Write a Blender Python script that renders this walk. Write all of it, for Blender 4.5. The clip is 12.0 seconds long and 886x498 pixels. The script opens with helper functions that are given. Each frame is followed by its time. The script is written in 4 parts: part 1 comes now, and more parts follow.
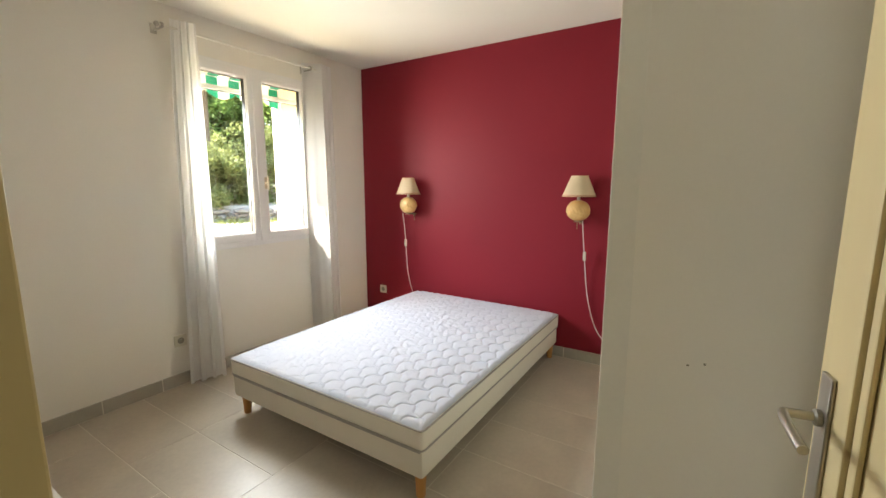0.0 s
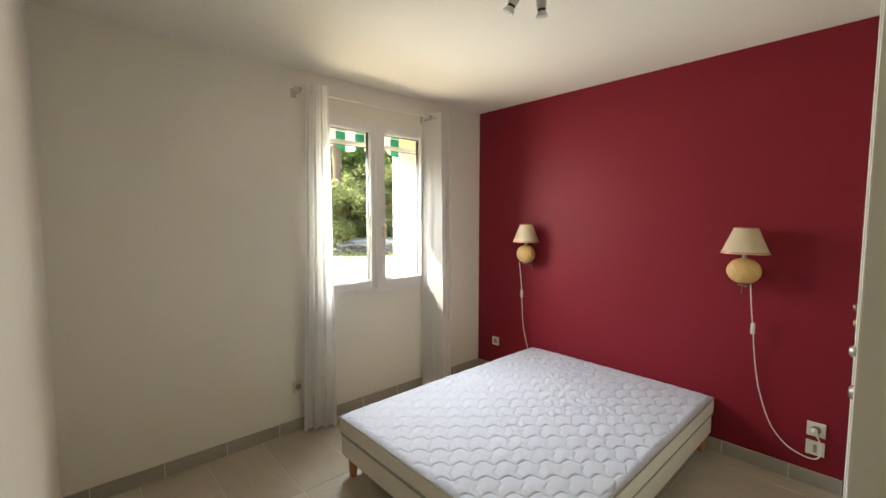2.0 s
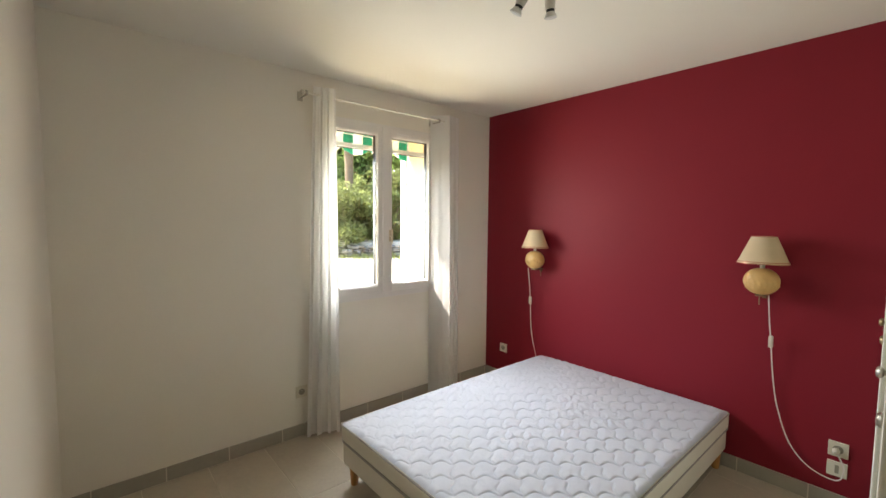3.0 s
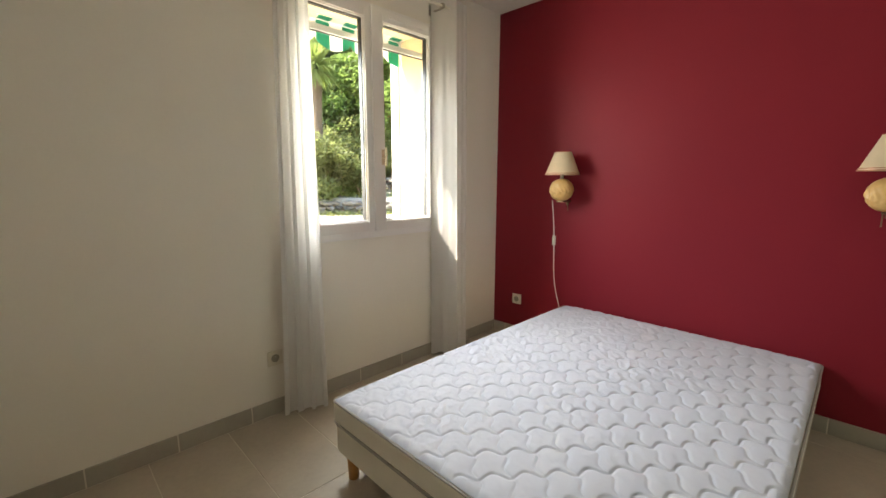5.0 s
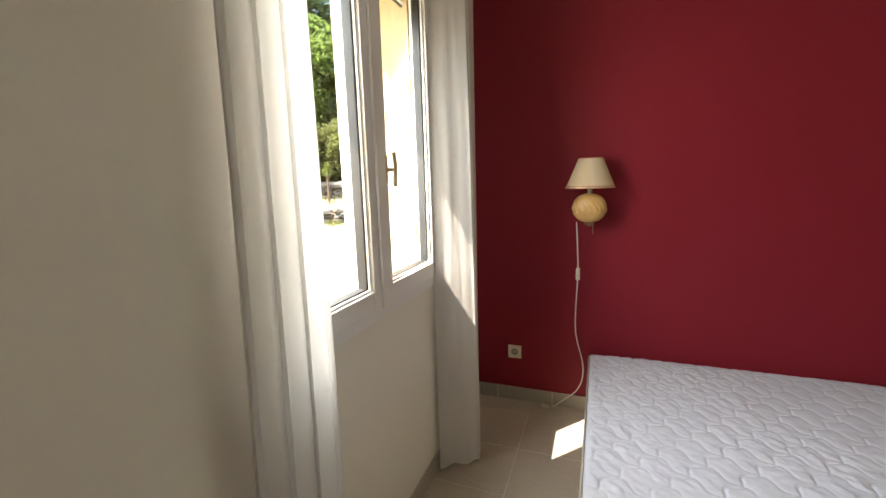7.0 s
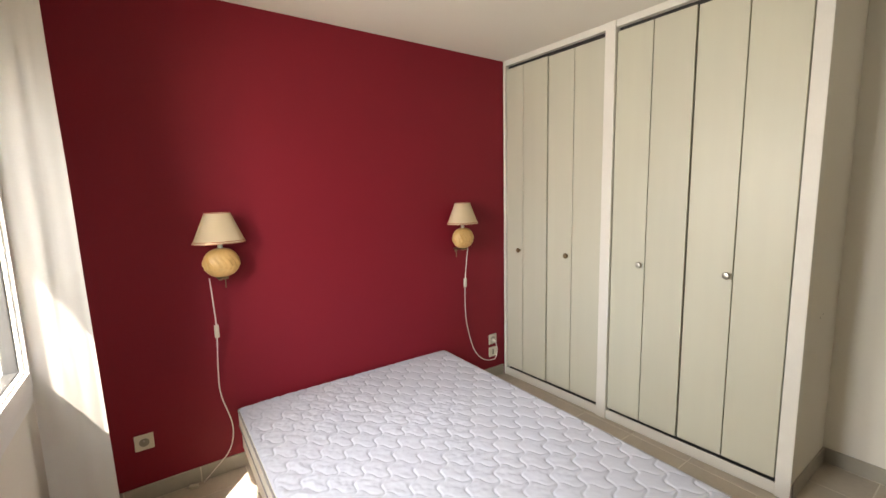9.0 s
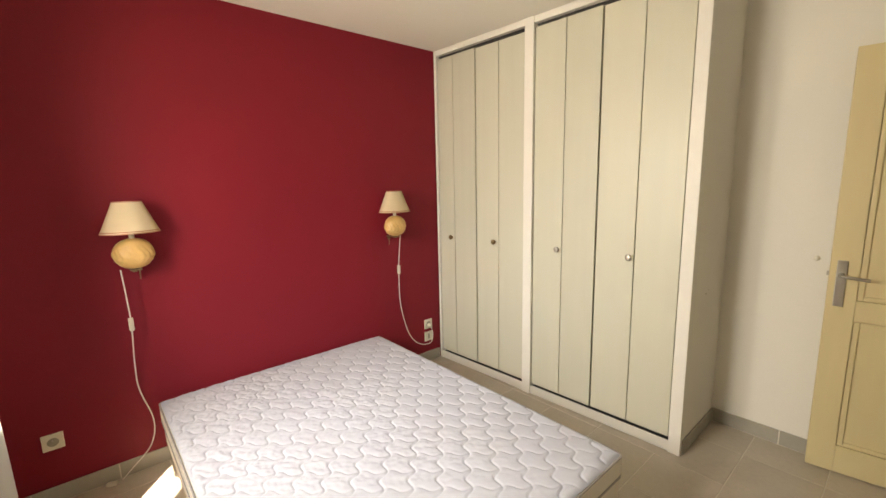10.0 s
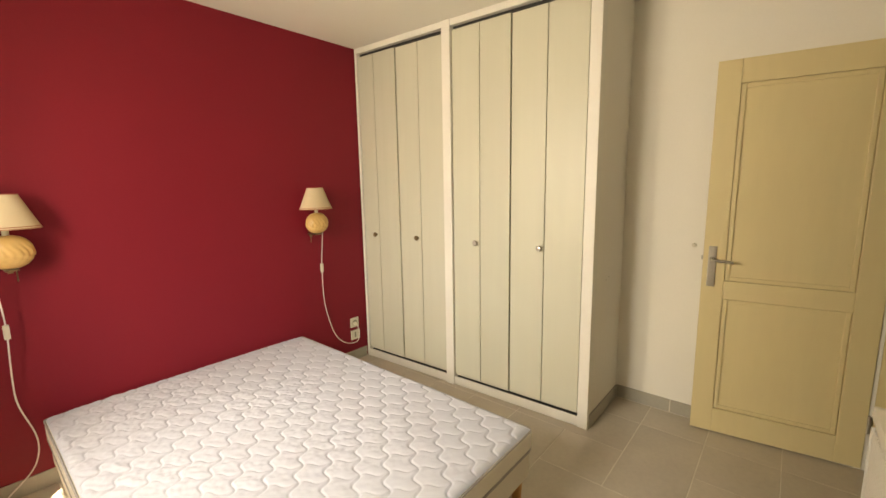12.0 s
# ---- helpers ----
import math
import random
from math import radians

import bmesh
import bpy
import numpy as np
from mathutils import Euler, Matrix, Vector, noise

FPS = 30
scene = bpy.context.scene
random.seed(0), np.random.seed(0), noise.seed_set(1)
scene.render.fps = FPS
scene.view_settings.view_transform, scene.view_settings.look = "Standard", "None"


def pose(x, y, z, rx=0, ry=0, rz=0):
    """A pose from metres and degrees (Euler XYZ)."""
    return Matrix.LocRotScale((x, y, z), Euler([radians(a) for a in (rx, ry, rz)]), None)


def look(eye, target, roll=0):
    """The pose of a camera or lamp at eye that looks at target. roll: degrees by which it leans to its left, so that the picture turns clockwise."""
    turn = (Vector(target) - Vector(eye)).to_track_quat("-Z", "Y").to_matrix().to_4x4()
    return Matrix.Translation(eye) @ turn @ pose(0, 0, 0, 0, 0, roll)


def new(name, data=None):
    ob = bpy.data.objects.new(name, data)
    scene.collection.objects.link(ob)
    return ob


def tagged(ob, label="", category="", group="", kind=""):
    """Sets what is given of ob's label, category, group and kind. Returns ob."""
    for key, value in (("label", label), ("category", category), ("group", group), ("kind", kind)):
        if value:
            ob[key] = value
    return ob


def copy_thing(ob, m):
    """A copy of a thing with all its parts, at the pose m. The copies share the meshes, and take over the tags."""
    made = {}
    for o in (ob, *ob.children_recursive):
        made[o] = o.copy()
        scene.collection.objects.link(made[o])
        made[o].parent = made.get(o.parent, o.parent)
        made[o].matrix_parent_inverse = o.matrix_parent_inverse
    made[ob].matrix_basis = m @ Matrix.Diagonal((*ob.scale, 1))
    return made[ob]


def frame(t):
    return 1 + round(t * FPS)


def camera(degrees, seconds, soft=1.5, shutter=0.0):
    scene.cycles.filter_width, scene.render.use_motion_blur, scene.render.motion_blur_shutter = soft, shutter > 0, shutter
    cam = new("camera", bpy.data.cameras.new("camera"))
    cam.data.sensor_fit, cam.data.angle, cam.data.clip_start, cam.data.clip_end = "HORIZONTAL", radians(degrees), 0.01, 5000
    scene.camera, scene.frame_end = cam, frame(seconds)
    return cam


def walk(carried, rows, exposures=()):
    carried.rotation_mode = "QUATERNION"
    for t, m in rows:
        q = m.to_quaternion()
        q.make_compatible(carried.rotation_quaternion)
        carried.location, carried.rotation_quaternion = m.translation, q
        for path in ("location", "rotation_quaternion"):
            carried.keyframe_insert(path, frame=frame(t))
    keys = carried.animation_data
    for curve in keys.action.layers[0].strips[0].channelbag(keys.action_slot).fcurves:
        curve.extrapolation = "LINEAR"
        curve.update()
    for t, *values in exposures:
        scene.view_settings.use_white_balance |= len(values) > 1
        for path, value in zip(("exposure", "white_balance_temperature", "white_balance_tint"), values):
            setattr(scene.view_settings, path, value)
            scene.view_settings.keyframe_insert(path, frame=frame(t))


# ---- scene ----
cam = camera(93.8, 12.0)
PATH = [
    (0, (0.112, -0.109, 1.371), (-0.945, 1.562, 1.068), 0.0),
    (0.5, (0.083, -0.027, 1.411), (-1.097, 1.572, 1.183), 0.3),
    (1, (0.022, 0.009, 1.446), (-1.298, 1.5, 1.266), -0.0),
    (1.5, (-0.011, 0.053, 1.448), (-1.419, 1.459, 1.247), -0.2),
    (2, (-0.092, 0.066, 1.503), (-1.562, 1.413, 1.351), -0.0),
    (2.5, (-0.108, 0.09, 1.532), (-1.618, 1.396, 1.423), 0.3),
    (3, (-0.104, 0.127, 1.52), (-1.613, 1.433, 1.379), 0.5),
    (3.5, (-0.142, 0.126, 1.474), (-1.618, 1.456, 1.242), 0.5),
    (3.7, (-0.156, 0.146, 1.431), (-1.627, 1.476, 1.174), 0.6),
    (5.3, (-0.95, 0.5, 1.232), (-2.349, 1.889, 0.896), -0.2),
    (5.5, (-1.075, 0.573, 1.25), (-2.49, 1.942, 0.898), -0.9),
    (6, (-1.488, 0.637, 1.261), (-2.812, 2.09, 0.893), -0.8),
    (6.5, (-1.887, 0.654, 1.281), (-2.968, 2.3, 0.932), -1.1),
    (6.7, (-2.017, 0.676, 1.31), (-2.971, 2.4, 0.965), -1.6),
    (8.3, (-2.565, 0.866, 1.461), (-1.805, 2.694, 1.175), -0.2),
    (8.5, (-2.532, 0.794, 1.484), (-1.63, 2.557, 1.205), -0.7),
    (9, (-2.5, 0.642, 1.509), (-1.37, 2.271, 1.245), -1.4),
    (9.5, (-2.455, 0.546, 1.523), (-1.223, 2.093, 1.222), -1.4),
    (10, (-2.41, 0.484, 1.504), (-1.117, 1.974, 1.182), -1.3),
    (10.5, (-2.408, 0.458, 1.477), (-1.054, 1.889, 1.132), -1.3),
    (11, (-2.395, 0.411, 1.46), (-0.99, 1.788, 1.101), -1.3),
    (11.5, (-2.386, 0.393, 1.445), (-0.925, 1.713, 1.098), -1.2),
    (12, (-2.385, 0.38, 1.453), (-0.875, 1.654, 1.143), -1.0),
]
EXPOSURES = [(0, 3.4, 7150, 10), (1.0, 3.2, 7150, 10), (2.5, 2.93, 7150, 10), (3.7, 2.95, 7150, 10), (5.3, 2.73, 7450, 10), (6.5, 2.42, 7450, 11), (8.5, 2.80, 8100, 15), (9.1, 3.05, 7500, 15), (9.5, 3.17, 7900, 15), (10.2, 3.18, 8900, 15), (12, 3.15, 10100, 14)]
walk(cam, [(t, look(eye, target, roll)) for t, eye, target, roll in PATH], EXPOSURES)

# ---- daylight ----
SUN_WAY = Vector((0.48, 0.55, -1.0)).normalized()
world = bpy.data.worlds.new("sky_world")
world.use_nodes = True
scene.world = world
sky = world.node_tree.nodes.new("ShaderNodeTexSky")
sky.sky_type, sky.sun_disc = "NISHITA", False
sky.sun_elevation = math.asin(-SUN_WAY.z)
sky.sun_rotation = math.atan2(-SUN_WAY.x, -SUN_WAY.y)
background = world.node_tree.nodes["Background"]
background.inputs["Strength"].default_value = 0.15
world.node_tree.links.new(sky.outputs["Color"], background.inputs["Color"])
sun_data = bpy.data.lights.new("sun", "SUN")
sun_data.energy, sun_data.angle, sun_data.color = 4.0, radians(0.5), (1.0, 0.96, 0.90)
sun = new("sun", sun_data)
sun.matrix_world = look((-8, -8, 15), Vector((-8, -8, 15)) + SUN_WAY)



def opening_lamp(name, energy, colour, x, height, tall, drop):
    """Daylight that comes in at the window: from the sky downwards, or from the sunlit terrace upwards."""
    data = bpy.data.lights.new(name, "AREA")
    data.shape, data.size, data.size_y, data.spread = "RECTANGLE", 0.82, tall, radians(150)
    data.energy, data.color = energy, colour
    lamp = new(name, data)
    lamp.matrix_world = look((x, 1.925, height), (x + 1.0, 1.925, height - drop))


opening_lamp("sky_through_window", 7.0, (0.83, 0.915, 1.0), -3.165, 1.60, 0.84, 0.58)
opening_lamp("terrace_glow_through_window", 0.9, (1.0, 0.84, 0.58), -3.170, 1.38, 0.70, -0.45)


# ---- materials ----
def ramp_node(nt, fac, stops):
    r = nt.nodes.new("ShaderNodeValToRGB")
    while len(r.color_ramp.elements) < len(stops):
        r.color_ramp.elements.new(0.5)
    for e, (p, c) in zip(r.color_ramp.elements, stops):
        e.position, e.color = p, (*c, 1)
    nt.links.new(fac, r.inputs["Fac"])
    return r.outputs["Color"]


def noise_node(nt, scale, detail=4, stretch=(1, 1, 1), rough=0.55):
    tc = nt.nodes.new("ShaderNodeTexCoord")
    mp = nt.nodes.new("ShaderNodeMapping")
    mp.inputs["Scale"].default_value = stretch
    n = nt.nodes.new("ShaderNodeTexNoise")
    n.inputs["Scale"].default_value, n.inputs["Detail"].default_value = scale, detail
    n.inputs["Roughness"].default_value = rough
    nt.links.new(tc.outputs["Object"], mp.inputs["Vector"])
    nt.links.new(mp.outputs["Vector"], n.inputs["Vector"])
    return n.outputs["Fac"]


def paint(name, colour, rough=0.6, big=1.2, small=60, vary=0.06, bump=0.1, metal=0.0, stretch=(1, 1, 1),
          per_object=0.0, translucent=0.0, distance=0.002, gloss_vary=0.08, specular=0.5):
    """A surface with broad stains, fine grain and relief."""
    m = bpy.data.materials.new(name)
    m.use_nodes = True
    nt = m.node_tree
    bsdf = nt.nodes["Principled BSDF"]
    lo = [c * (1 - vary) for c in colour]
    hi = [min(1, c * (1 + vary)) for c in colour]
    wide = noise_node(nt, big, 5, stretch)
    fine = noise_node(nt, small, 3, stretch)
    mixf = nt.nodes.new("ShaderNodeMath")
    mixf.operation = "MULTIPLY_ADD"
    nt.links.new(fine, mixf.inputs[0])
    mixf.inputs[1].default_value = 0.35
    nt.links.new(wide, mixf.inputs[2])
    col = ramp_node(nt, mixf.outputs[0], [(0.42, lo), (0.95, hi)])
    if per_object:
        info = nt.nodes.new("ShaderNodeObjectInfo")
        hsv = nt.nodes.new("ShaderNodeHueSaturation")
        mr = nt.nodes.new("ShaderNodeMapRange")
        mr.inputs["To Min"].default_value, mr.inputs["To Max"].default_value = 1 - per_object, 1 + per_object
        nt.links.new(info.outputs["Random"], mr.inputs["Value"])
        nt.links.new(mr.outputs["Result"], hsv.inputs["Value"])
        nt.links.new(col, hsv.inputs["Color"])
        col = hsv.outputs["Color"]
    nt.links.new(col, bsdf.inputs["Base Color"])
    rr = nt.nodes.new("ShaderNodeMapRange")
    rr.inputs["To Min"].default_value, rr.inputs["To Max"].default_value = max(0.02, rough - gloss_vary), min(1, rough + gloss_vary)
    nt.links.new(wide, rr.inputs["Value"])
    nt.links.new(rr.outputs["Result"], bsdf.inputs["Roughness"])
    bsdf.inputs["Metallic"].default_value = metal
    bsdf.inputs["Specular IOR Level"].default_value = specular
    if bump:
        b = nt.nodes.new("ShaderNodeBump")
        b.inputs["Strength"].default_value, b.inputs["Distance"].default_value = bump, distance
        nt.links.new(mixf.outputs[0], b.inputs["Height"])
        nt.links.new(b.outputs["Normal"], bsdf.inputs["Normal"])
    if translucent:
        tr = nt.nodes.new("ShaderNodeBsdfTranslucent")
        nt.links.new(col, tr.inputs["Color"])
        mx = nt.nodes.new("ShaderNodeMixShader")
        mx.inputs["Fac"].default_value = translucent
        nt.links.new(bsdf.outputs["BSDF"], mx.inputs[1])
        nt.links.new(tr.outputs["BSDF"], mx.inputs[2])
        nt.links.new(mx.outputs["Shader"], nt.nodes["Material Output"].inputs["Surface"])
    return m


WHITE_WALL = paint("white_wall_paint", (0.83, 0.80, 0.725), 0.85, 0.9, 90, 0.03, 0.18)
CEILING = paint("ceiling_paint", (0.83, 0.81, 0.73), 0.9, 0.7, 70, 0.02, 0.15)
RED_WALL = paint("red_wall_paint", (0.235, 0.0120, 0.0245), 0.55, 0.8, 110, 0.06, 0.12, specular=0.26)
TILE = paint("greige_tile", (0.50, 0.44, 0.36), 0.38, 3.0, 45, 0.14, 0.10, per_object=0.05, gloss_vary=0.12)
SKIRT = paint("skirting_tile", (0.40, 0.37, 0.31), 0.42, 4.0, 50, 0.10, 0.10, per_object=0.05)
GROUT = paint("pale_grout", (0.70, 0.65, 0.56), 0.9, 6, 120, 0.12, 0.25)
DOOR_PAINT = paint("cream_door_paint", (0.72, 0.60, 0.34), 0.45, 1.5, 30, 0.05, 0.10, stretch=(1, 1, 0.15))
LEAF_PAINT = paint("grey_cream_panel_paint", (0.60, 0.59, 0.475), 0.42, 1.2, 14, 0.06, 0.12, stretch=(1, 1, 0.06), per_object=0.03)
TRIM_PAINT = paint("white_trim_paint", (0.80, 0.78, 0.71), 0.5, 2, 60, 0.04, 0.10)
# Near-black in place of the shade in the wardrobe's door gaps.
GAP_SHADE = paint("painted_gap_shade", (0.03, 0.028, 0.026), 0.6, 5, 60, 0.2, 0.1)
PVC = paint("white_window_paint", (0.80, 0.79, 0.77), 0.35, 2, 50, 0.02, 0.05)
GASKET = paint("black_gasket", (0.025, 0.025, 0.025), 0.6, 9, 90, 0.2, 0.1)
VOILE = paint("white_curtain_cloth", (0.92, 0.91, 0.885), 0.9, 3, 260, 0.02, 0.3, translucent=0.34)
TICKING = paint("mattress_ticking", (0.55, 0.58, 0.665), 0.85, 5, 420, 0.03, 0.35, distance=0.001)
MATTRESS_SIDE = paint("mattress_border", (0.78, 0.745, 0.66), 0.85, 4, 300, 0.04, 0.3)
BASE_CLOTH = paint("base_cloth", (0.74, 0.69, 0.60), 0.9, 4, 350, 0.04, 0.3)
PIPING = paint("grey_piping", (0.38, 0.36, 0.335), 0.8, 20, 300, 0.1, 0.2)
LEG_WOOD = paint("beech_leg", (0.52, 0.25, 0.075), 0.45, 6, 40, 0.2, 0.1, stretch=(1, 1, 0.1))
CERAMIC = paint("ochre_ceramic", (0.68, 0.42, 0.16), 0.38, 9, 60, 0.12, 0.15)
SHADE = paint("cream_shade_cloth", (0.76, 0.62, 0.42), 0.85, 7, 300, 0.04, 0.25, translucent=0.25)
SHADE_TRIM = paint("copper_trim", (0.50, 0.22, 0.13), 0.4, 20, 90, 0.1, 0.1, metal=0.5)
CORD = paint("white_cord", (0.78, 0.72, 0.68), 0.5, 20, 90, 0.05, 0.05)
PLASTIC = paint("ivory_plastic", (0.70, 0.66, 0.55), 0.35, 9, 90, 0.03, 0.04)
PLASTIC_DARK = paint("socket_recess", (0.30, 0.28, 0.22), 0.45, 9, 90, 0.1, 0.05)
BRASS = paint("aged_brass", (0.30, 0.22, 0.13), 0.42, 30, 120, 0.25, 0.1, metal=1.0)
CHAMPAGNE = paint("champagne_metal", (0.62, 0.53, 0.40), 0.36, 20, 120, 0.1, 0.05, metal=0.6)
STEEL = paint("brushed_steel", (0.50, 0.47, 0.42), 0.36, 12, 200, 0.12, 0.1, metal=1.0, stretch=(1, 1, 0.1))
CHROME = paint("chrome", (0.7, 0.7, 0.7), 0.12, 12, 200, 0.05, 0.02, metal=1.0)
RADIATOR = paint("radiator_enamel", (0.82, 0.80, 0.74), 0.35, 3, 60, 0.03, 0.05)
LAMP_GREY = paint("lamp_satin_grey", (0.55, 0.53, 0.49), 0.3, 8, 90, 0.05, 0.05, metal=0.4)
BULB = paint("bulb_glass", (0.72, 0.74, 0.72), 0.15, 15, 90, 0.1, 0.1)
# Sun glare put into the colour: the reveal's ochre is lighter than the facade's.
OCHRE_SUN_LIFTED = paint("sun_lightened_ochre_render", (0.70, 0.55, 0.35), 0.9, 2, 70, 0.08, 0.4)
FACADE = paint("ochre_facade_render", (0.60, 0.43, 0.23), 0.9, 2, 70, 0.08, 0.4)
STONE_SILL = paint("pale_stone_sill", (0.62, 0.58, 0.50), 0.8, 4, 60, 0.1, 0.3)
AWNING_WHITE = paint("awning_white", (0.85, 0.82, 0.74), 0.9, 4, 200, 0.04, 0.2, translucent=0.6)
AWNING_GREEN = paint("awning_green", (0.02, 0.33, 0.20), 0.85, 4, 200, 0.08, 0.2, translucent=0.6)
GRAVEL = paint("pale_gravel", (0.42, 0.38, 0.31), 0.95, 0.8, 25, 0.2, 0.8, distance=0.03)
STONE = paint("rubble_stone", (0.20, 0.18, 0.155), 0.9, 2.5, 22, 0.3, 0.7, distance=0.02, per_object=0.25)
SOIL = paint("dry_soil", (0.22, 0.17, 0.10), 0.95, 1.5, 25, 0.3, 0.7, distance=0.03)
BARK = paint("bark", (0.16, 0.11, 0.07), 0.9, 6, 40, 0.3, 0.8, distance=0.02, stretch=(1, 1, 0.3))
LEAF_A = paint("olive_leaf", (0.21, 0.235, 0.085), 0.6, 2.2, 20, 0.4, 0.1, translucent=0.66)
LEAF_B = paint("bright_leaf", (0.195, 0.28, 0.075), 0.55, 2.0, 20, 0.45, 0.1, translucent=0.66)
LEAF_C = paint("dark_leaf", (0.15, 0.21, 0.07), 0.55, 2.0, 20, 0.45, 0.1, translucent=0.6)
SWORD = paint("sword_leaf", (0.24, 0.30, 0.08), 0.5, 3, 30, 0.3, 0.1, translucent=0.5)
GRASS = paint("dry_grass", (0.24, 0.27, 0.08), 0.8, 1.5, 30, 0.4, 0.1, translucent=0.3)

GLASS = bpy.data.materials.new("window_glass")
GLASS.use_nodes = True
_nt = GLASS.node_tree
_nt.nodes.remove(_nt.nodes["Principled BSDF"])
_tr, _gl, _mx, _lw, _pw = (_nt.nodes.new(k) for k in ("ShaderNodeBsdfTransparent", "ShaderNodeBsdfGlossy", "ShaderNodeMixShader", "ShaderNodeLayerWeight", "ShaderNodeMath"))
_tr.inputs["Color"].default_value = (0.95, 0.97, 0.96, 1)
_gl.inputs["Roughness"].default_value = 0.01
_pw.operation, _pw.inputs[1].default_value = "POWER", 4.0
_sc = _nt.nodes.new("ShaderNodeMapRange")
_sc.inputs["To Min"].default_value, _sc.inputs["To Max"].default_value = 0.03, 0.6
_nt.links.new(_lw.outputs["Facing"], _pw.inputs[0])
_nt.links.new(_pw.outputs[0], _sc.inputs["Value"])
_nt.links.new(_sc.outputs["Result"], _mx.inputs["Fac"])
_nt.links.new(_tr.outputs["BSDF"], _mx.inputs[1])
_nt.links.new(_gl.outputs["BSDF"], _mx.inputs[2])
_nt.links.new(_mx.outputs["Shader"], _nt.nodes["Material Output"].inputs["Surface"])


# ---- building helpers ----
def box(bm, x0, x1, y0, y1, z0, z1, bevel=0.0, segments=2):
    made = bmesh.ops.create_cube(bm, size=1)["verts"]
    for v in made:
        v.co = Vector(((x0 + x1) / 2 + v.co.x * (x1 - x0), (y0 + y1) / 2 + v.co.y * (y1 - y0), (z0 + z1) / 2 + v.co.z * (z1 - z0)))
    if bevel:
        edges = list({e for v in made for e in v.link_edges})
        bmesh.ops.bevel(bm, geom=edges, offset=bevel, segments=segments, affect="EDGES", profile=0.6)
    return bm


def boxes(*specs, bevel=0.0):
    bm = bmesh.new()
    for s in specs:
        box(bm, *s, bevel=bevel)
    return bm


def lathe(bm, profile, turns=32, centre=(0, 0, 0), axis="Z"):
    """Revolve (radius, height) pairs about an axis."""
    rings = []
    c = Vector(centre)
    for r, h in profile:
        ring = []
        for i in range(turns):
            a = 2 * math.pi * i / turns
            p = (r * math.cos(a), r * math.sin(a), h)
            if axis == "X":
                p = (h, r * math.cos(a), r * math.sin(a))
            if axis == "Y":
                p = (r * math.cos(a), h, r * math.sin(a))
            ring.append(bm.verts.new(c + Vector(p)))
        rings.append(ring)
    for a, b in zip(rings, rings[1:]):
        for i in range(turns):
            j = (i + 1) % turns
            bm.faces.new((a[i], a[j], b[j], b[i]))
    bm.faces.new(rings[0][::-1])
    bm.faces.new(rings[-1])
    bmesh.ops.recalc_face_normals(bm, faces=bm.faces)
    return bm


def tube(bm, points, radius, sides=8, curved=True):
    """A round tube along a smooth line of points."""
    pts = [Vector(p) for p in points]
    fine = []
    for i in range(len(pts) - 1):
        p0, p1, p2, p3 = pts[max(i - 1, 0)], pts[i], pts[i + 1], pts[min(i + 2, len(pts) - 1)]
        for k in range(6 if curved else 1):
            u = k / 6
            fine.append(0.5 * (2 * p1 + (p2 - p0) * u + (2 * p0 - 5 * p1 + 4 * p2 - p3) * u * u + (3 * p1 - p0 - 3 * p2 + p3) * u ** 3))
    fine.append(pts[-1])
    rings = []
    for i, p in enumerate(fine):
        d = (fine[min(i + 1, len(fine) - 1)] - fine[max(i - 1, 0)]).normalized()
        side = d.orthogonal().normalized() if abs(d.z) < 0.99 else Vector((1, 0, 0))
        if rings:
            side = (last_side - d * last_side.dot(d)).normalized()
        last_side = side
        up = d.cross(side)
        rings.append([bm.verts.new(p + radius * (math.cos(2 * math.pi * k / sides) * side + math.sin(2 * math.pi * k / sides) * up)) for k in range(sides)])
    for a, b in zip(rings, rings[1:]):
        for i in range(sides):
            j = (i + 1) % sides
            bm.faces.new((a[i], a[j], b[j], b[i]))
    bm.faces.new(rings[0][::-1])
    bm.faces.new(rings[-1])
    return bm


def mesh_from(name, bm, material, smooth=False):
    me = bpy.data.meshes.new(name)
    bmesh.ops.recalc_face_normals(bm, faces=bm.faces)
    bm.to_mesh(me)
    bm.free()
    me.materials.append(material)
    if smooth:
        for p in me.polygons:
            p.use_smooth = True
        me.set_sharp_from_angle(angle=radians(40))
    return me


def part(name, bm, material, parent, label="", smooth=False):
    ob = new(name, mesh_from(name, bm, material, smooth))
    ob.parent = parent
    if label:
        tagged(ob, label)
    return ob


def thing(name, at, label, category, group="", kind="", turn=0):
    """An empty at a thing's base that parents its parts."""
    ob = new(name)
    ob.empty_display_size = 0.1
    ob.matrix_basis = pose(*at, 0, 0, turn)
    return tagged(ob, label, category, group, kind)


def solid(name, bm, material, label, category, kind="structure", smooth=False):
    return tagged(new(name, mesh_from(name, bm, material, smooth)), label, category, "", kind)


# ---- room ----
WX, RY, FX, HX, H = -2.875, 3.10, -0.20, 0.392, 2.50
WIN_Y0, WIN_Y1, WIN_Z0, WIN_Z1 = 1.385, 2.425, 0.925, 2.245
OUT = -3.20

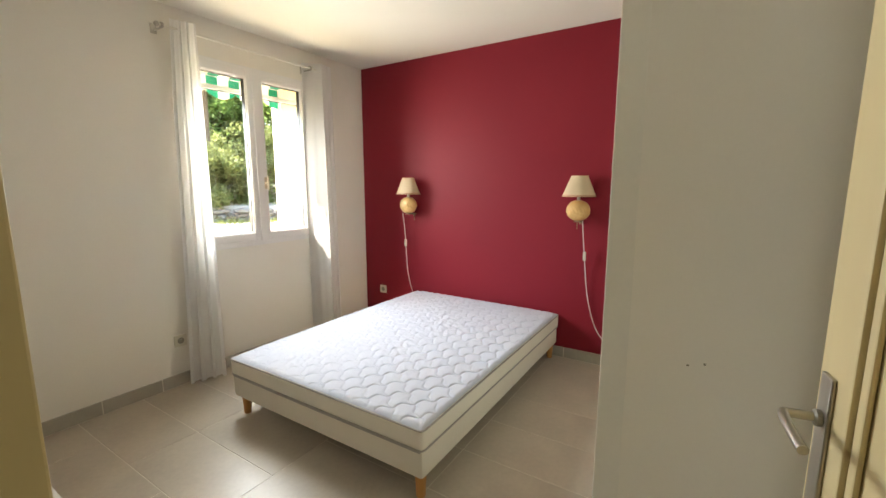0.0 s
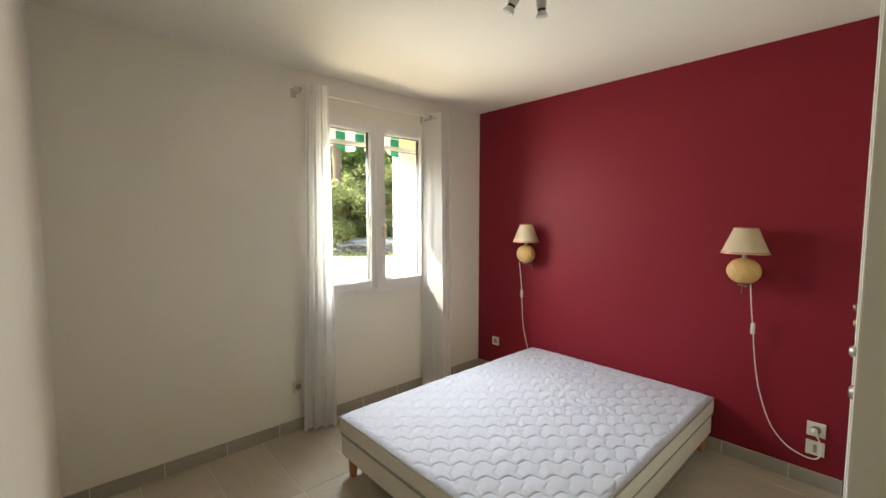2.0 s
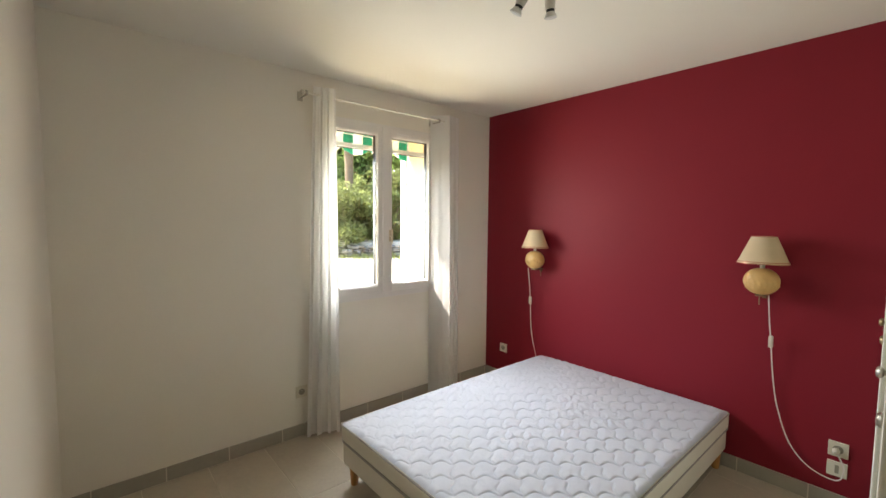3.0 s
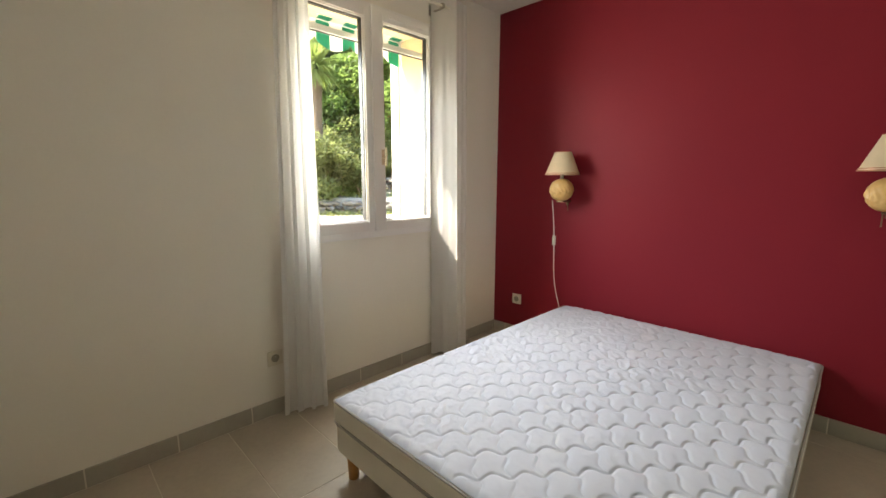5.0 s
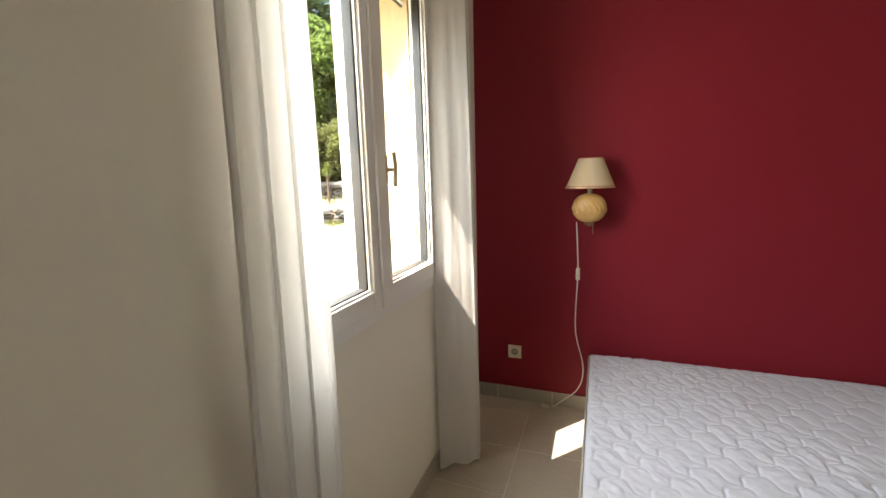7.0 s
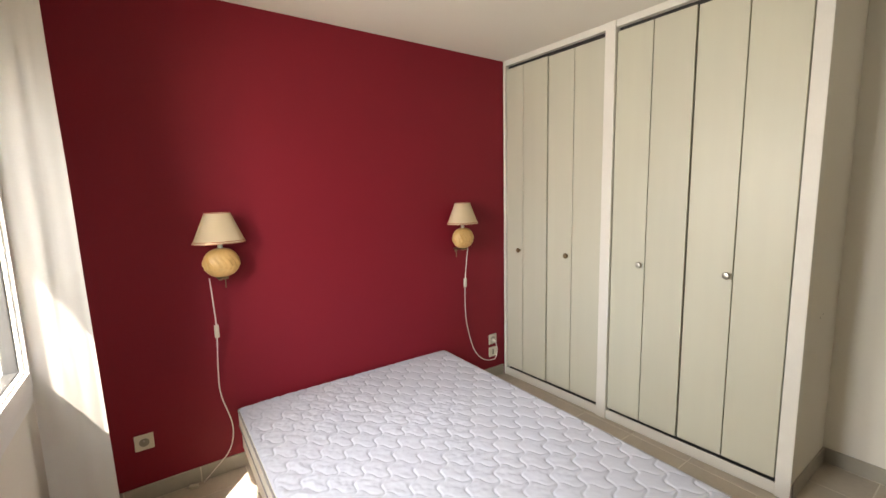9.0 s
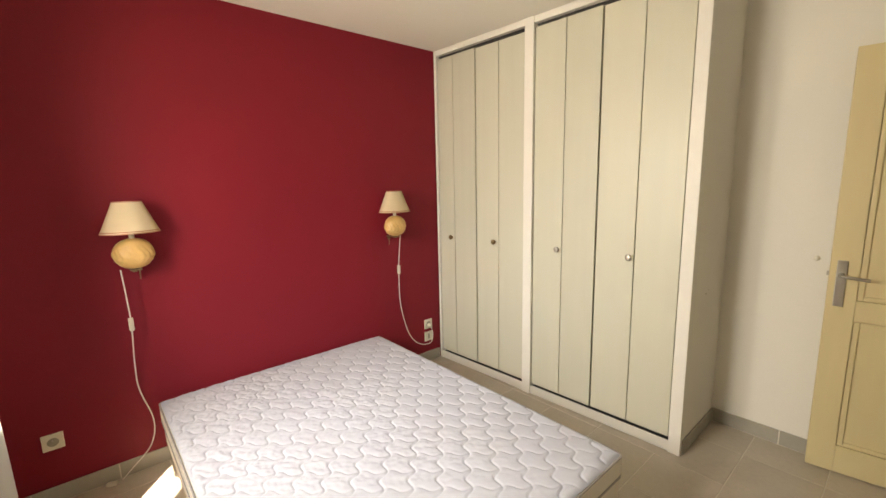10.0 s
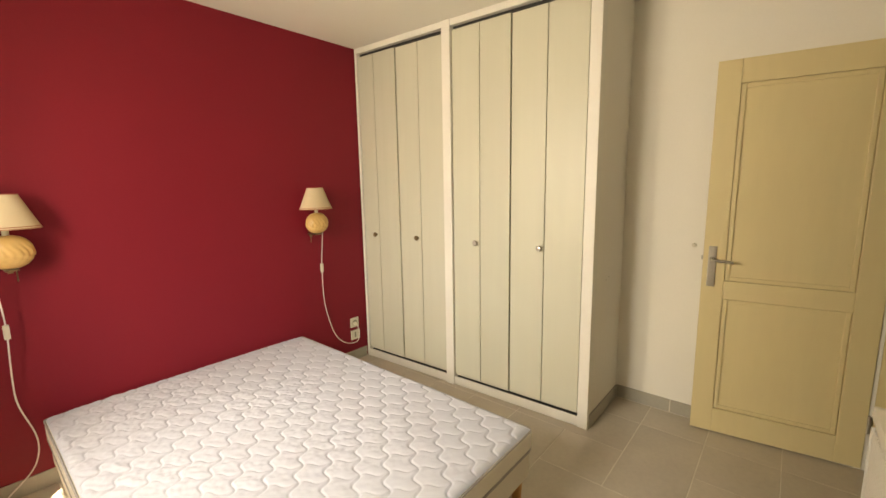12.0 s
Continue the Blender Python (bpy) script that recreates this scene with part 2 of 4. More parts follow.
solid("wall_window", boxes((OUT, WX, -0.2, WIN_Y0, -0.2, H), (OUT, WX, WIN_Y1, RY + 0.2, -0.2, H),
      (OUT, WX, WIN_Y0, WIN_Y1, -0.2, WIN_Z0), (OUT, WX, WIN_Y0, WIN_Y1, WIN_Z1, H)), WHITE_WALL,
      "off-white painted plaster wall with a casement window", "wall")
solid("facade", boxes((OUT - 0.03, OUT - 0.002, -3, WIN_Y0, -0.3, 3.2), (OUT - 0.03, OUT - 0.002, WIN_Y1, 7, -0.3, 3.2),
      (OUT - 0.03, OUT - 0.002, WIN_Y0, WIN_Y1, -0.3, WIN_Z0 - 0.03), (OUT - 0.03, OUT - 0.002, WIN_Y0, WIN_Y1, WIN_Z1, 3.2)), FACADE,
      "ochre rendered outer face of the house", "facade")
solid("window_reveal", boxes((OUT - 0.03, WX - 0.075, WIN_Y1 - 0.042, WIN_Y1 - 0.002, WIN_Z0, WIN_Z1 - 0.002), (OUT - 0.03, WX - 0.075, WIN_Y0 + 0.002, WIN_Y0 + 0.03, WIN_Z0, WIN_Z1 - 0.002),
      (OUT - 0.03, WX - 0.075, WIN_Y0 + 0.03, WIN_Y1 - 0.03, WIN_Z1 - 0.03, WIN_Z1 - 0.002)), OCHRE_SUN_LIFTED, "sunlit ochre rendered reveal outside the window, its colour lightened for the glare", "reveal")
solid("window_sill_outside", boxes((OUT - 0.07, WX - 0.075, WIN_Y0 + 0.03, WIN_Y1 - 0.03, WIN_Z0 - 0.02, WIN_Z0 + 0.02), bevel=0.006), STONE_SILL, "pale stone sill outside the window", "sill")
solid("wall_red", boxes((WX, 1.2, RY, RY + 0.2, -0.2, H)), RED_WALL, "dark red satin painted wall behind the bed", "wall")
solid("wall_side", boxes((HX, HX + 0.15, -0.01, 1.20, -0.2, H)), WHITE_WALL, "off-white plaster wall behind the open door", "wall")
solid("wall_wardrobe_return", boxes((-0.105, 1.2, 1.20, 1.255, -0.2, H)), WHITE_WALL, "off-white plaster end wall of the built-in wardrobe", "wall")
solid("wall_wardrobe_back", boxes((1.0, 1.2, 1.255, RY, -0.2, H)), WHITE_WALL, "plain wall closing the wardrobe", "wall")
DX0, DX1, DH = -0.45, 0.430, 2.10
solid("wall_door", boxes((WX, DX0, -0.10, -0.01, -0.2, H), (DX1, 1.8, -0.10, -0.01, -0.2, H), (DX0, DX1, -0.10, -0.01, DH, H)), WHITE_WALL,
      "off-white plaster wall with the doorway", "wall")
solid("hall_wall_back", boxes((-1.6, 1.8, -1.5, -1.4, -0.2, H)), WHITE_WALL, "plain hall wall behind the doorway", "wall")
solid("hall_wall_end", boxes((-1.6, -1.5, -1.4, -0.10, -0.2, H)), WHITE_WALL, "plain hall end wall", "wall")
solid("hall_wall_far", boxes((1.7, 1.8, -1.4, -0.10, -0.2, H)), WHITE_WALL, "plain hall end wall", "wall")
solid("ceiling", boxes((OUT, 1.8, -1.5, RY + 0.2, H, H + 0.2)), CEILING, "off-white painted flat ceiling", "ceiling")
solid("roof_slab", boxes((OUT - 0.35, 2.0, -3, 7, 3.2, 3.35)), FACADE, "plain roof edge over the house", "roof")
floor = solid("floor", boxes((OUT, 1.8, -1.5, RY + 0.2, -0.2, -0.0018)), GROUT, "greige square ceramic tile floor with pale joints", "floor")

# door frame
frame_in = thing("door_frame", (0, 0, 0), "cream painted wooden door frame in the doorway", "door frame", kind="structure")
part("jamb", boxes((DX0, DX0 + 0.008, -0.115, -0.011, 0, DH - 0.04), (DX0 + 0.008, DX0 + 0.042, -0.060, -0.004, 0, DH - 0.04), bevel=0.003), DOOR_PAINT, frame_in)
part("jamb", boxes((DX1 - 0.04, DX1, -0.115, -0.011, 0, DH - 0.04), (DX1 - 0.052, DX1 - 0.04, -0.115, -0.055, 0, DH - 0.04), bevel=0.003), DOOR_PAINT, frame_in)
part("head", boxes((DX0, DX1, -0.115, -0.011, DH - 0.04, DH), bevel=0.003), DOOR_PAINT, frame_in)
part("architrave", boxes((DX0 - 0.10, DX0 - 0.042, -0.0095, 0.004, 0, DH + 0.05), bevel=0.003), DOOR_PAINT, frame_in)


# ---- window ----
def glazed_rect(x0, x1, y0, y1, z0, z1, w):
    return boxes((x0, x1, y0, y0 + w, z0, z1), (x0, x1, y1 - w, y1, z0, z1), (x0, x1, y0 + w, y1 - w, z0, z0 + w), (x0, x1, y0 + w, y1 - w, z1 - w, z1), bevel=0.004)


window = thing("window_1", (0, 0, 0), "white two-leaf casement window, closed, with clear panes", "window", kind="structure")
part("window_frame", glazed_rect(WX - 0.07, WX + 0.012, WIN_Y0, WIN_Y1, WIN_Z0, WIN_Z1, 0.035), PVC, window, smooth=True)
for y0, y1 in ((1.415, 1.900), (1.908, 2.397)):
    sash = part("sash", glazed_rect(WX - 0.045, WX + 0.024, y0, y1, 0.945, 2.222, 0.060), PVC, window, smooth=True)
    part("glazing_bead", glazed_rect(WX - 0.03, WX + 0.014, y0 + 0.058, y1 - 0.058, 1.003, 2.164, 0.010), PVC, sash)
    part("gasket", glazed_rect(WX - 0.03, WX + 0.004, y0 + 0.067, y1 - 0.067, 1.012, 2.155, 0.005), GASKET, sash)
    pane = part("pane", boxes((WX - 0.022, WX - 0.016, y0 + 0.062, y1 - 0.062, 1.007, 2.160)), GLASS, sash, "clear window pane")
    pane.visible_shadow = False
part("cover_strip", boxes((WX + 0.024, WX + 0.034, 1.880, 1.935, 0.94, 2.225), bevel=0.004), PVC, window)
part("bottom_rail", boxes((WX + 0.012, WX + 0.020, 1.40, 2.41, 0.905, 0.945), bevel=0.003), PVC, window)
handle = part("window_handle", lathe(bmesh.new(), [(0.011, 0.0), (0.011, 0.006), (0.007, 0.008), (0.007, 0.034)], 16, (WX + 0.024, 1.948, 1.39), "X"), CHAMPAGNE, window, "champagne metal lever handle", True)
bm = boxes((WX + 0.024, WX + 0.030, 1.936, 1.960, 1.345, 1.435), bevel=0.002)
part("handle_plate", bm, CHAMPAGNE, handle)
part("lever", tube(bmesh.new(), [(WX + 0.058, 1.948, 1.445), (WX + 0.062, 1.948, 1.40), (WX + 0.058, 1.948, 1.335)], 0.0075), CHAMPAGNE, handle, smooth=True)
part("vent_slot", boxes((WX + 0.024, WX + 0.032, 2.02, 2.28, 2.185, 2.200), bevel=0.003), PVC, window)

# ---- floor tiles and skirting ----
PITCH_X, PITCH_Y, JOINT = 0.335, 0.331, 0.0035
tile_meshes = {}


def tile_mesh(w, d, h, material):
    key = (round(w, 3), round(d, 3), round(h, 3), material.name)
    if key not in tile_meshes:
        bm = bmesh.new()
        b = 0.0016
        low = [bm.verts.new(p) for p in ((0, 0, 0), (w, 0, 0), (w, d, 0), (0, d, 0))]
        mid = [bm.verts.new(p) for p in ((0, 0, h - b), (w, 0, h - b), (w, d, h - b), (0, d, h - b))]
        top = [bm.verts.new(p) for p in ((b, b, h), (w - b, b, h), (w - b, d - b, h), (b, d - b, h))]
        for a, c in ((low, mid), (mid, top)):
            for i in range(4):
                bm.faces.new((a[i], a[(i + 1) % 4], c[(i + 1) % 4], c[i]))
        bm.faces.new(top)
        tile_meshes[key] = mesh_from("tile", bm, material)
    return tile_meshes[key]


def lay_tiles(x_lo, x_hi, y_lo, y_hi):
    """Tiles of one, two and four modules in a mixed bond."""
    pick = random.Random(21)
    cols, rows = 11, 12
    gx, gy = -2.540 - PITCH_X, 0.640 - 4 * PITCH_Y
    taken = {}
    fixed = {(0, 3): (1, 1), (1, 3): (2, 1), (0, 4): (2, 1), (2, 4): (2, 1), (4, 4): (2, 2), (0, 5): (2, 1), (0, 6): (2, 1), (2, 5): (2, 2),
             (0, 8): (1, 1), (0, 9): (1, 1), (0, 10): (1, 1), (1, 8): (2, 2), (1, 10): (2, 1), (9, 3): (1, 1), (9, 4): (1, 1), (9, 5): (1, 1), (7, 4): (2, 1), (8, 3): (1, 1), (8, 5): (1, 2)}
    order = list(fixed) + [(i, j) for j in range(rows) for i in range(cols)]
    for i, j in order:
        if (i, j) in taken:
            continue
        w, d = fixed.get((i, j)) or pick.choice(((2, 1), (2, 2), (1, 1), (2, 1), (1, 2)))
        while any((i + a, j + b) in taken or i + a >= cols or j + b >= rows for a in range(w) for b in range(d)) or any((i + a, j + b) in fixed and (a or b) and (i, j) not in fixed for a in range(w) for b in range(d)):
            w, d = (1, d) if w > 1 else (1, 1)
            if (w, d) == (1, 1):
                break
        for a in range(w):
            for b in range(d):
                taken[i + a, j + b] = True
        x, y = gx + i * PITCH_X, gy + j * PITCH_Y
        a, b = max(x + JOINT / 2, x_lo), min(x + w * PITCH_X - JOINT / 2, x_hi)
        c, e = max(y + JOINT / 2, y_lo), min(y + d * PITCH_Y - JOINT / 2, y_hi)
        if b - a > 0.01 and e - c > 0.01:
            ob = new("tile", tile_mesh(b - a, e - c, 0.0045, TILE))
            ob.matrix_basis = pose(a, c, -0.0045)
            ob.parent = floor


def skirting(name, start, end, face, height=0.085, thick=0.010, first=0.331):
    """A row of skirting tiles from start to end, standing proud of a wall whose outward side is face."""
    a, b, n = Vector((*start, 0)), Vector((*end, 0)), Vector((*face, 0))
    run = b - a
    length, way = run.length, run.normalized()
    base = thing(name, (0, 0, 0), "greige tile skirting along the wall", "skirting", kind="structure")
    at, step = 0.0, first
    while at < length - 0.005:
        w = min(step, length - at) - 0.0045
        bm = bmesh.new()
        box(bm, 0, w, 0, thick, 0.001, height, bevel=0.002, segments=1)
        ob = new("skirting_tile", mesh_from("skirting_tile", bm, SKIRT))
        o = a + way * at
        ob.matrix_basis = Matrix(((way.x, n.x, 0, o.x), (way.y, n.y, 0, o.y), (0, 0, 1, 0), (0, 0, 0, 1)))
        ob.parent = base
        at += step
        step = 0.331
    bm = bmesh.new()
    p, q = a + n * (thick * 0.5), b
    box(bm, 0, length, 0, thick * 0.85, 0, height - 0.002)
    ob = new("grout", mesh_from("grout", bm, GROUT))
    ob.matrix_basis = Matrix(((way.x, n.x, 0, a.x), (way.y, n.y, 0, a.y), (0, 0, 1, 0), (0, 0, 0, 1)))
    ob.parent = base


# ---- built-in wardrobe ----
# own frame: x outwards from the front into the wall, y runs from the red wall (0) to the free end (-1.9)
wardrobe = thing("wardrobe", (FX, RY, 0), "built-in wardrobe with grey-cream folding doors, closed", "wardrobe", turn=2.35)
END = -1.905
part("fascia", boxes((0, 0.06, END + 0.070, -0.03, 2.458, H - 0.002), bevel=0.003), TRIM_PAINT, wardrobe, "white top rail")
part("plinth", boxes((0, 0.012, -0.867, -0.03, 0.002, 0.062), bevel=0.003), TRIM_PAINT, wardrobe)
part("plinth", boxes((0, 0.012, END + 0.062, -0.934, 0.002, 0.062), bevel=0.003), TRIM_PAINT, wardrobe)
part("post", boxes((-0.008, 0.07, -0.934, -0.867, 0.0, H - 0.003), bevel=0.004), TRIM_PAINT, wardrobe, "white upright between the door pairs")
part("post", boxes((-0.008, 0.07, END, END + 0.062, 0.0, H - 0.003), bevel=0.004), TRIM_PAINT, wardrobe, "white end upright")
part("post", boxes((-0.002, 0.06, -0.03, -0.008, 0.0, H - 0.003), bevel=0.003), TRIM_PAINT, wardrobe)
# Strips and backing sheet added to darken the gaps round the doors as shade would.
part("track", boxes((0.037, 0.053, END + 0.062, -0.934, 2.428, 2.458), (0.037, 0.053, -0.867, -0.03, 2.428, 2.458)), GAP_SHADE, wardrobe, "door track strip, near-black for the shade in the gap")
part("inside", boxes((0.053, 0.060, END + 0.062, -0.03, 0.03, 2.458), (0.014, 0.053, END + 0.062, -0.934, 0.02, 0.050), (0.014, 0.053, -0.867, -0.03, 0.02, 0.050)), GAP_SHADE, wardrobe, "near-black backing that paints the shade behind the door gaps")
EDGES = ((0.032, 0.200), (0.200, 0.429), (0.429, 0.639), (0.639, 0.864), (0.938, 1.152), (1.152, 1.376), (1.376, 1.602), (1.602, 1.836))
for k, (lo, hi) in enumerate(EDGES):
    out = 0.005 * (k % 4 > 1)
    gap = 0.0070 if k % 4 == 1 else 0.0030
    leaf = part("door_leaf", boxes((0.010 + out, 0.034 + out, -hi + gap, -lo - 0.0012, 0.076, 2.432 - 0.004 * (k % 4 > 1)), bevel=0.004), LEAF_PAINT, wardrobe)
    if k % 2 == 0:
        ky = (0.168, 0.603, 1.124, 1.578)[k // 2]
        part("knob", lathe(bmesh.new(), [(0.008, 0.0), (0.007, -0.010), (0.017, -0.016), (0.019, -0.022), (0.014, -0.029), (0.004, -0.031)], 20,
             (0.010 + out, -ky, 1.060), "X"), STEEL if k in (4, 6) else BRASS, leaf, "round metal knob", True)


# ---- panelled door, open ----
def panel_door():
    door = thing("door_1", (0.383, 0.006, 0), "cream painted two-panel wooden door, standing open", "door", kind="structure", turn=97.5)
    w, h, t = 0.738, 2.055, 0.040
    st = 0.105
    part("stile", boxes((0, st, -t, 0, 0.008, h), bevel=0.003), DOOR_PAINT, door)
    part("stile", boxes((w - st, w, -t, 0, 0.008, h), bevel=0.003), DOOR_PAINT, door)
    for z0, z1 in ((0.008, 0.15), (0.80, 0.90), (h - 0.12, h)):
        part("rail", boxes((st, w - st, -t + 0.0005, -0.0005, z0, z1), bevel=0.002), DOOR_PAINT, door)
    for z0, z1 in ((0.15, 0.80), (0.90, h - 0.12)):
        part("panel", boxes((st - 0.005, w - st + 0.005, -t + 0.015, -0.015, z0 - 0.005, z1 + 0.005)), DOOR_PAINT, door)
        for side in (-0.014, -t + 0.006):
            m, g = 0.024, 0.003
            part("moulding", boxes((st + g, st + m, side, side + 0.008, z0 + g, z1 - g), (w - st - m, w - st - g, side, side + 0.008, z0 + g, z1 - g),
                 (st + m, w - st - m, side, side + 0.008, z0 + g, z0 + m), (st + m, w - st - m, side, side + 0.008, z1 - m, z1 - g), bevel=0.0035), DOOR_PAINT, door)
    for side, way in ((0.0, 1), (-t, -1)):
        plate = part("handle_plate", boxes((w - 0.062, w - 0.024, min(side, side + way * 0.007), max(side, side + way * 0.007), 0.865, 1.090), bevel=0.003), STEEL, door, "brushed steel handle plate")
        part("lever", tube(bmesh.new(), [(w - 0.043, side + way * 0.006, 1.020), (w - 0.043, side + way * 0.045, 1.020), (w - 0.050, side + way * 0.054, 1.020), (w - 0.085, side + way * 0.056, 1.017), (w - 0.138, side + way * 0.054, 1.012)], 0.0075, 10), STEEL, plate, "brushed steel lever", True)
        part("collar", lathe(bmesh.new(), [(0.013, 0.006 * way), (0.013, 0.014 * way), (0.009, 0.016 * way)], 18, (w - 0.043, side, 1.020), "Y"), PLASTIC_DARK, plate)
    for z in (0.25, 1.05, 1.82):
        part("hinge", lathe(bmesh.new(), [(0.007, -0.045), (0.008, -0.044), (0.008, 0.044), (0.007, 0.045)], 14, (-0.004, 0.006, z)), STEEL, door)
    part("latch", boxes((w - 0.001, w + 0.009, -0.027, -0.013, 1.010, 1.030), bevel=0.002), STEEL, door)
    return door


panel_door()


# ---- bed ----
BX0, BX1, BY0, BY1 = -2.215, -0.818, 1.197, 3.085


def bed_base():
    base = thing("bed_base", ((BX0 + BX1) / 2, (BY0 + BY1) / 2, 0), "cream cloth covered bed base on short wooden legs", "bed base")
    w, d = (BX1 - BX0) / 2 - 0.004, (BY1 - BY0) / 2 - 0.004
    part("frame", boxes((-w, w, -d, d, 0.118, 0.248), bevel=0.014), BASE_CLOTH, base, smooth=True)
    part("piping", tube(bmesh.new(), [(-w + 0.01, -d - 0.001, 0.244), (0, -d - 0.002, 0.243), (w - 0.01, -d - 0.001, 0.244)], 0.003, 6), PIPING, base)
    for sx in (-1, 1):
        for sy in (-1, 1):
            part("leg", lathe(bmesh.new(), [(0.019, 0.0), (0.021, 0.003), (0.027, 0.1185)], 18, (sx * (w - 0.055 if sx < 0 else w - 0.04), sy * (d - 0.045), 0)), LEG_WOOD, base, "turned beech leg", True)


def quilt(x, y):
    """Padded relief between two families of wavy stitch lines that cross the mattress slantwise."""
    c = (x - 0.067) * 0.755 - (y - 0.008) * 0.655
    s = (x - 0.067) * 0.655 + (y - 0.008) * 0.755
    u = (c - 0.0135 * math.cos(2 * math.pi * s / 0.0995)) / 0.1115
    v = (s - 0.0110 * math.sin(2 * math.pi * c / 0.1115)) / 0.0995
    fu, fv = abs(u - round(u)) * 0.1115, abs(v - round(v)) * 0.0995
    groove = (1 - math.exp(-(fu / 0.0050) ** 2)) * (1 - 0.50 * math.exp(-(fv / 0.0048) ** 2))
    dome = abs(math.sin(math.pi * u) * math.sin(math.pi * v)) ** 0.5
    n = noise.noise(Vector((x * 3.1 + 5, y * 2.6, 0.3)))
    sag = max(0.0, min(1.0, 0.45 + 0.9 * n - 0.9 * x))
    crease = noise.noise(Vector((c * 17, s * 34, 2.1))) + 0.5 * noise.noise(Vector((c * 48, s * 60, 4.2)))
    return 0.0042 * groove + 0.0030 * dome + 0.0030 * n + 0.0062 * crease * (0.14 + 0.86 * sag) * (0.35 + 0.65 * dome)


def mattress():
    bed = thing("mattress", ((BX0 + BX1) / 2, (BY0 + BY1) / 2, 0.248), "white quilted mattress with grey piping on the bed base", "mattress")
    w, d, h = (BX1 - BX0) / 2, (BY1 - BY0) / 2, 0.112
    nx, ny = 340, 456
    verts, faces = [], []
    for j in range(ny + 1):
        for i in range(nx + 1):
            x, y = -w + 2 * w * i / nx, -d + 2 * d * j / ny
            edge = min(w - abs(x), d - abs(y))
            s = min(1.0, edge / 0.032)
            rise = 1 - (1 - s) ** 2
            verts.append((x * (1 - 0.004 * (s < 0.02)), y, h - 0.004 + rise * (0.008 + quilt(x, y)) - 0.010 * (abs(x) / w) ** 6 * (abs(y) / d) ** 6))
    for j in range(ny):
        for i in range(nx):
            a = j * (nx + 1) + i
            faces.append((a, a + 1, a + nx + 2, a + nx + 1))
    me = bpy.data.meshes.new("quilted_top")
    me.from_pydata(verts, [], faces)
    me.materials.append(TICKING)
    for p in me.polygons:
        p.use_smooth = True
    top = new("quilted_top", me)
    top.parent = bed
    tagged(top, "white quilted ticking with wavy stitching")
    bm = bmesh.new()
    box(bm, -w - 0.005, w + 0.005, -d - 0.005, d + 0.005, 0.002, h - 0.005, bevel=0.030, segments=6)
    part("border", bm, MATTRESS_SIDE, bed, "plain cream border", True)

    def ring(z, o):
        c = 0.022
        pts = []
        for sx, sy, a0 in ((1, -1, -90), (1, 1, 0), (-1, 1, 90), (-1, -1, 180)):
            for k in range(4):
                a = radians(a0 + 30 * k)
                pts.append((sx * (w + o - c) + c * math.cos(a), sy * (d + o - c) + c * math.sin(a), z))
        pts.append(pts[0])
        return tube(bmesh.new(), pts, 0.0046, 8, False)
    part("piping", ring(h - 0.011, 0.003), PIPING, bed, "grey edge piping", True)
    part("piping", ring(0.008, 0.002), PIPING, bed, "grey edge piping", True)
    part("maker_label", boxes((-w + 0.03, -w + 0.085, -d - 0.0045, -d - 0.002, 0.062, 0.074), (-w + 0.03, -w + 0.07, -d - 0.0045, -d - 0.002, 0.050, 0.055)), PIPING, bed, "small grey printed label")


bed_base()
mattress()


# ---- wall lamps ----
def flatten(bm, o):
    """Half-depth shape for a lamp that stands close to its wall."""
    for v in bm.verts:
        v.co.y = o + (v.co.y - o) * 0.74


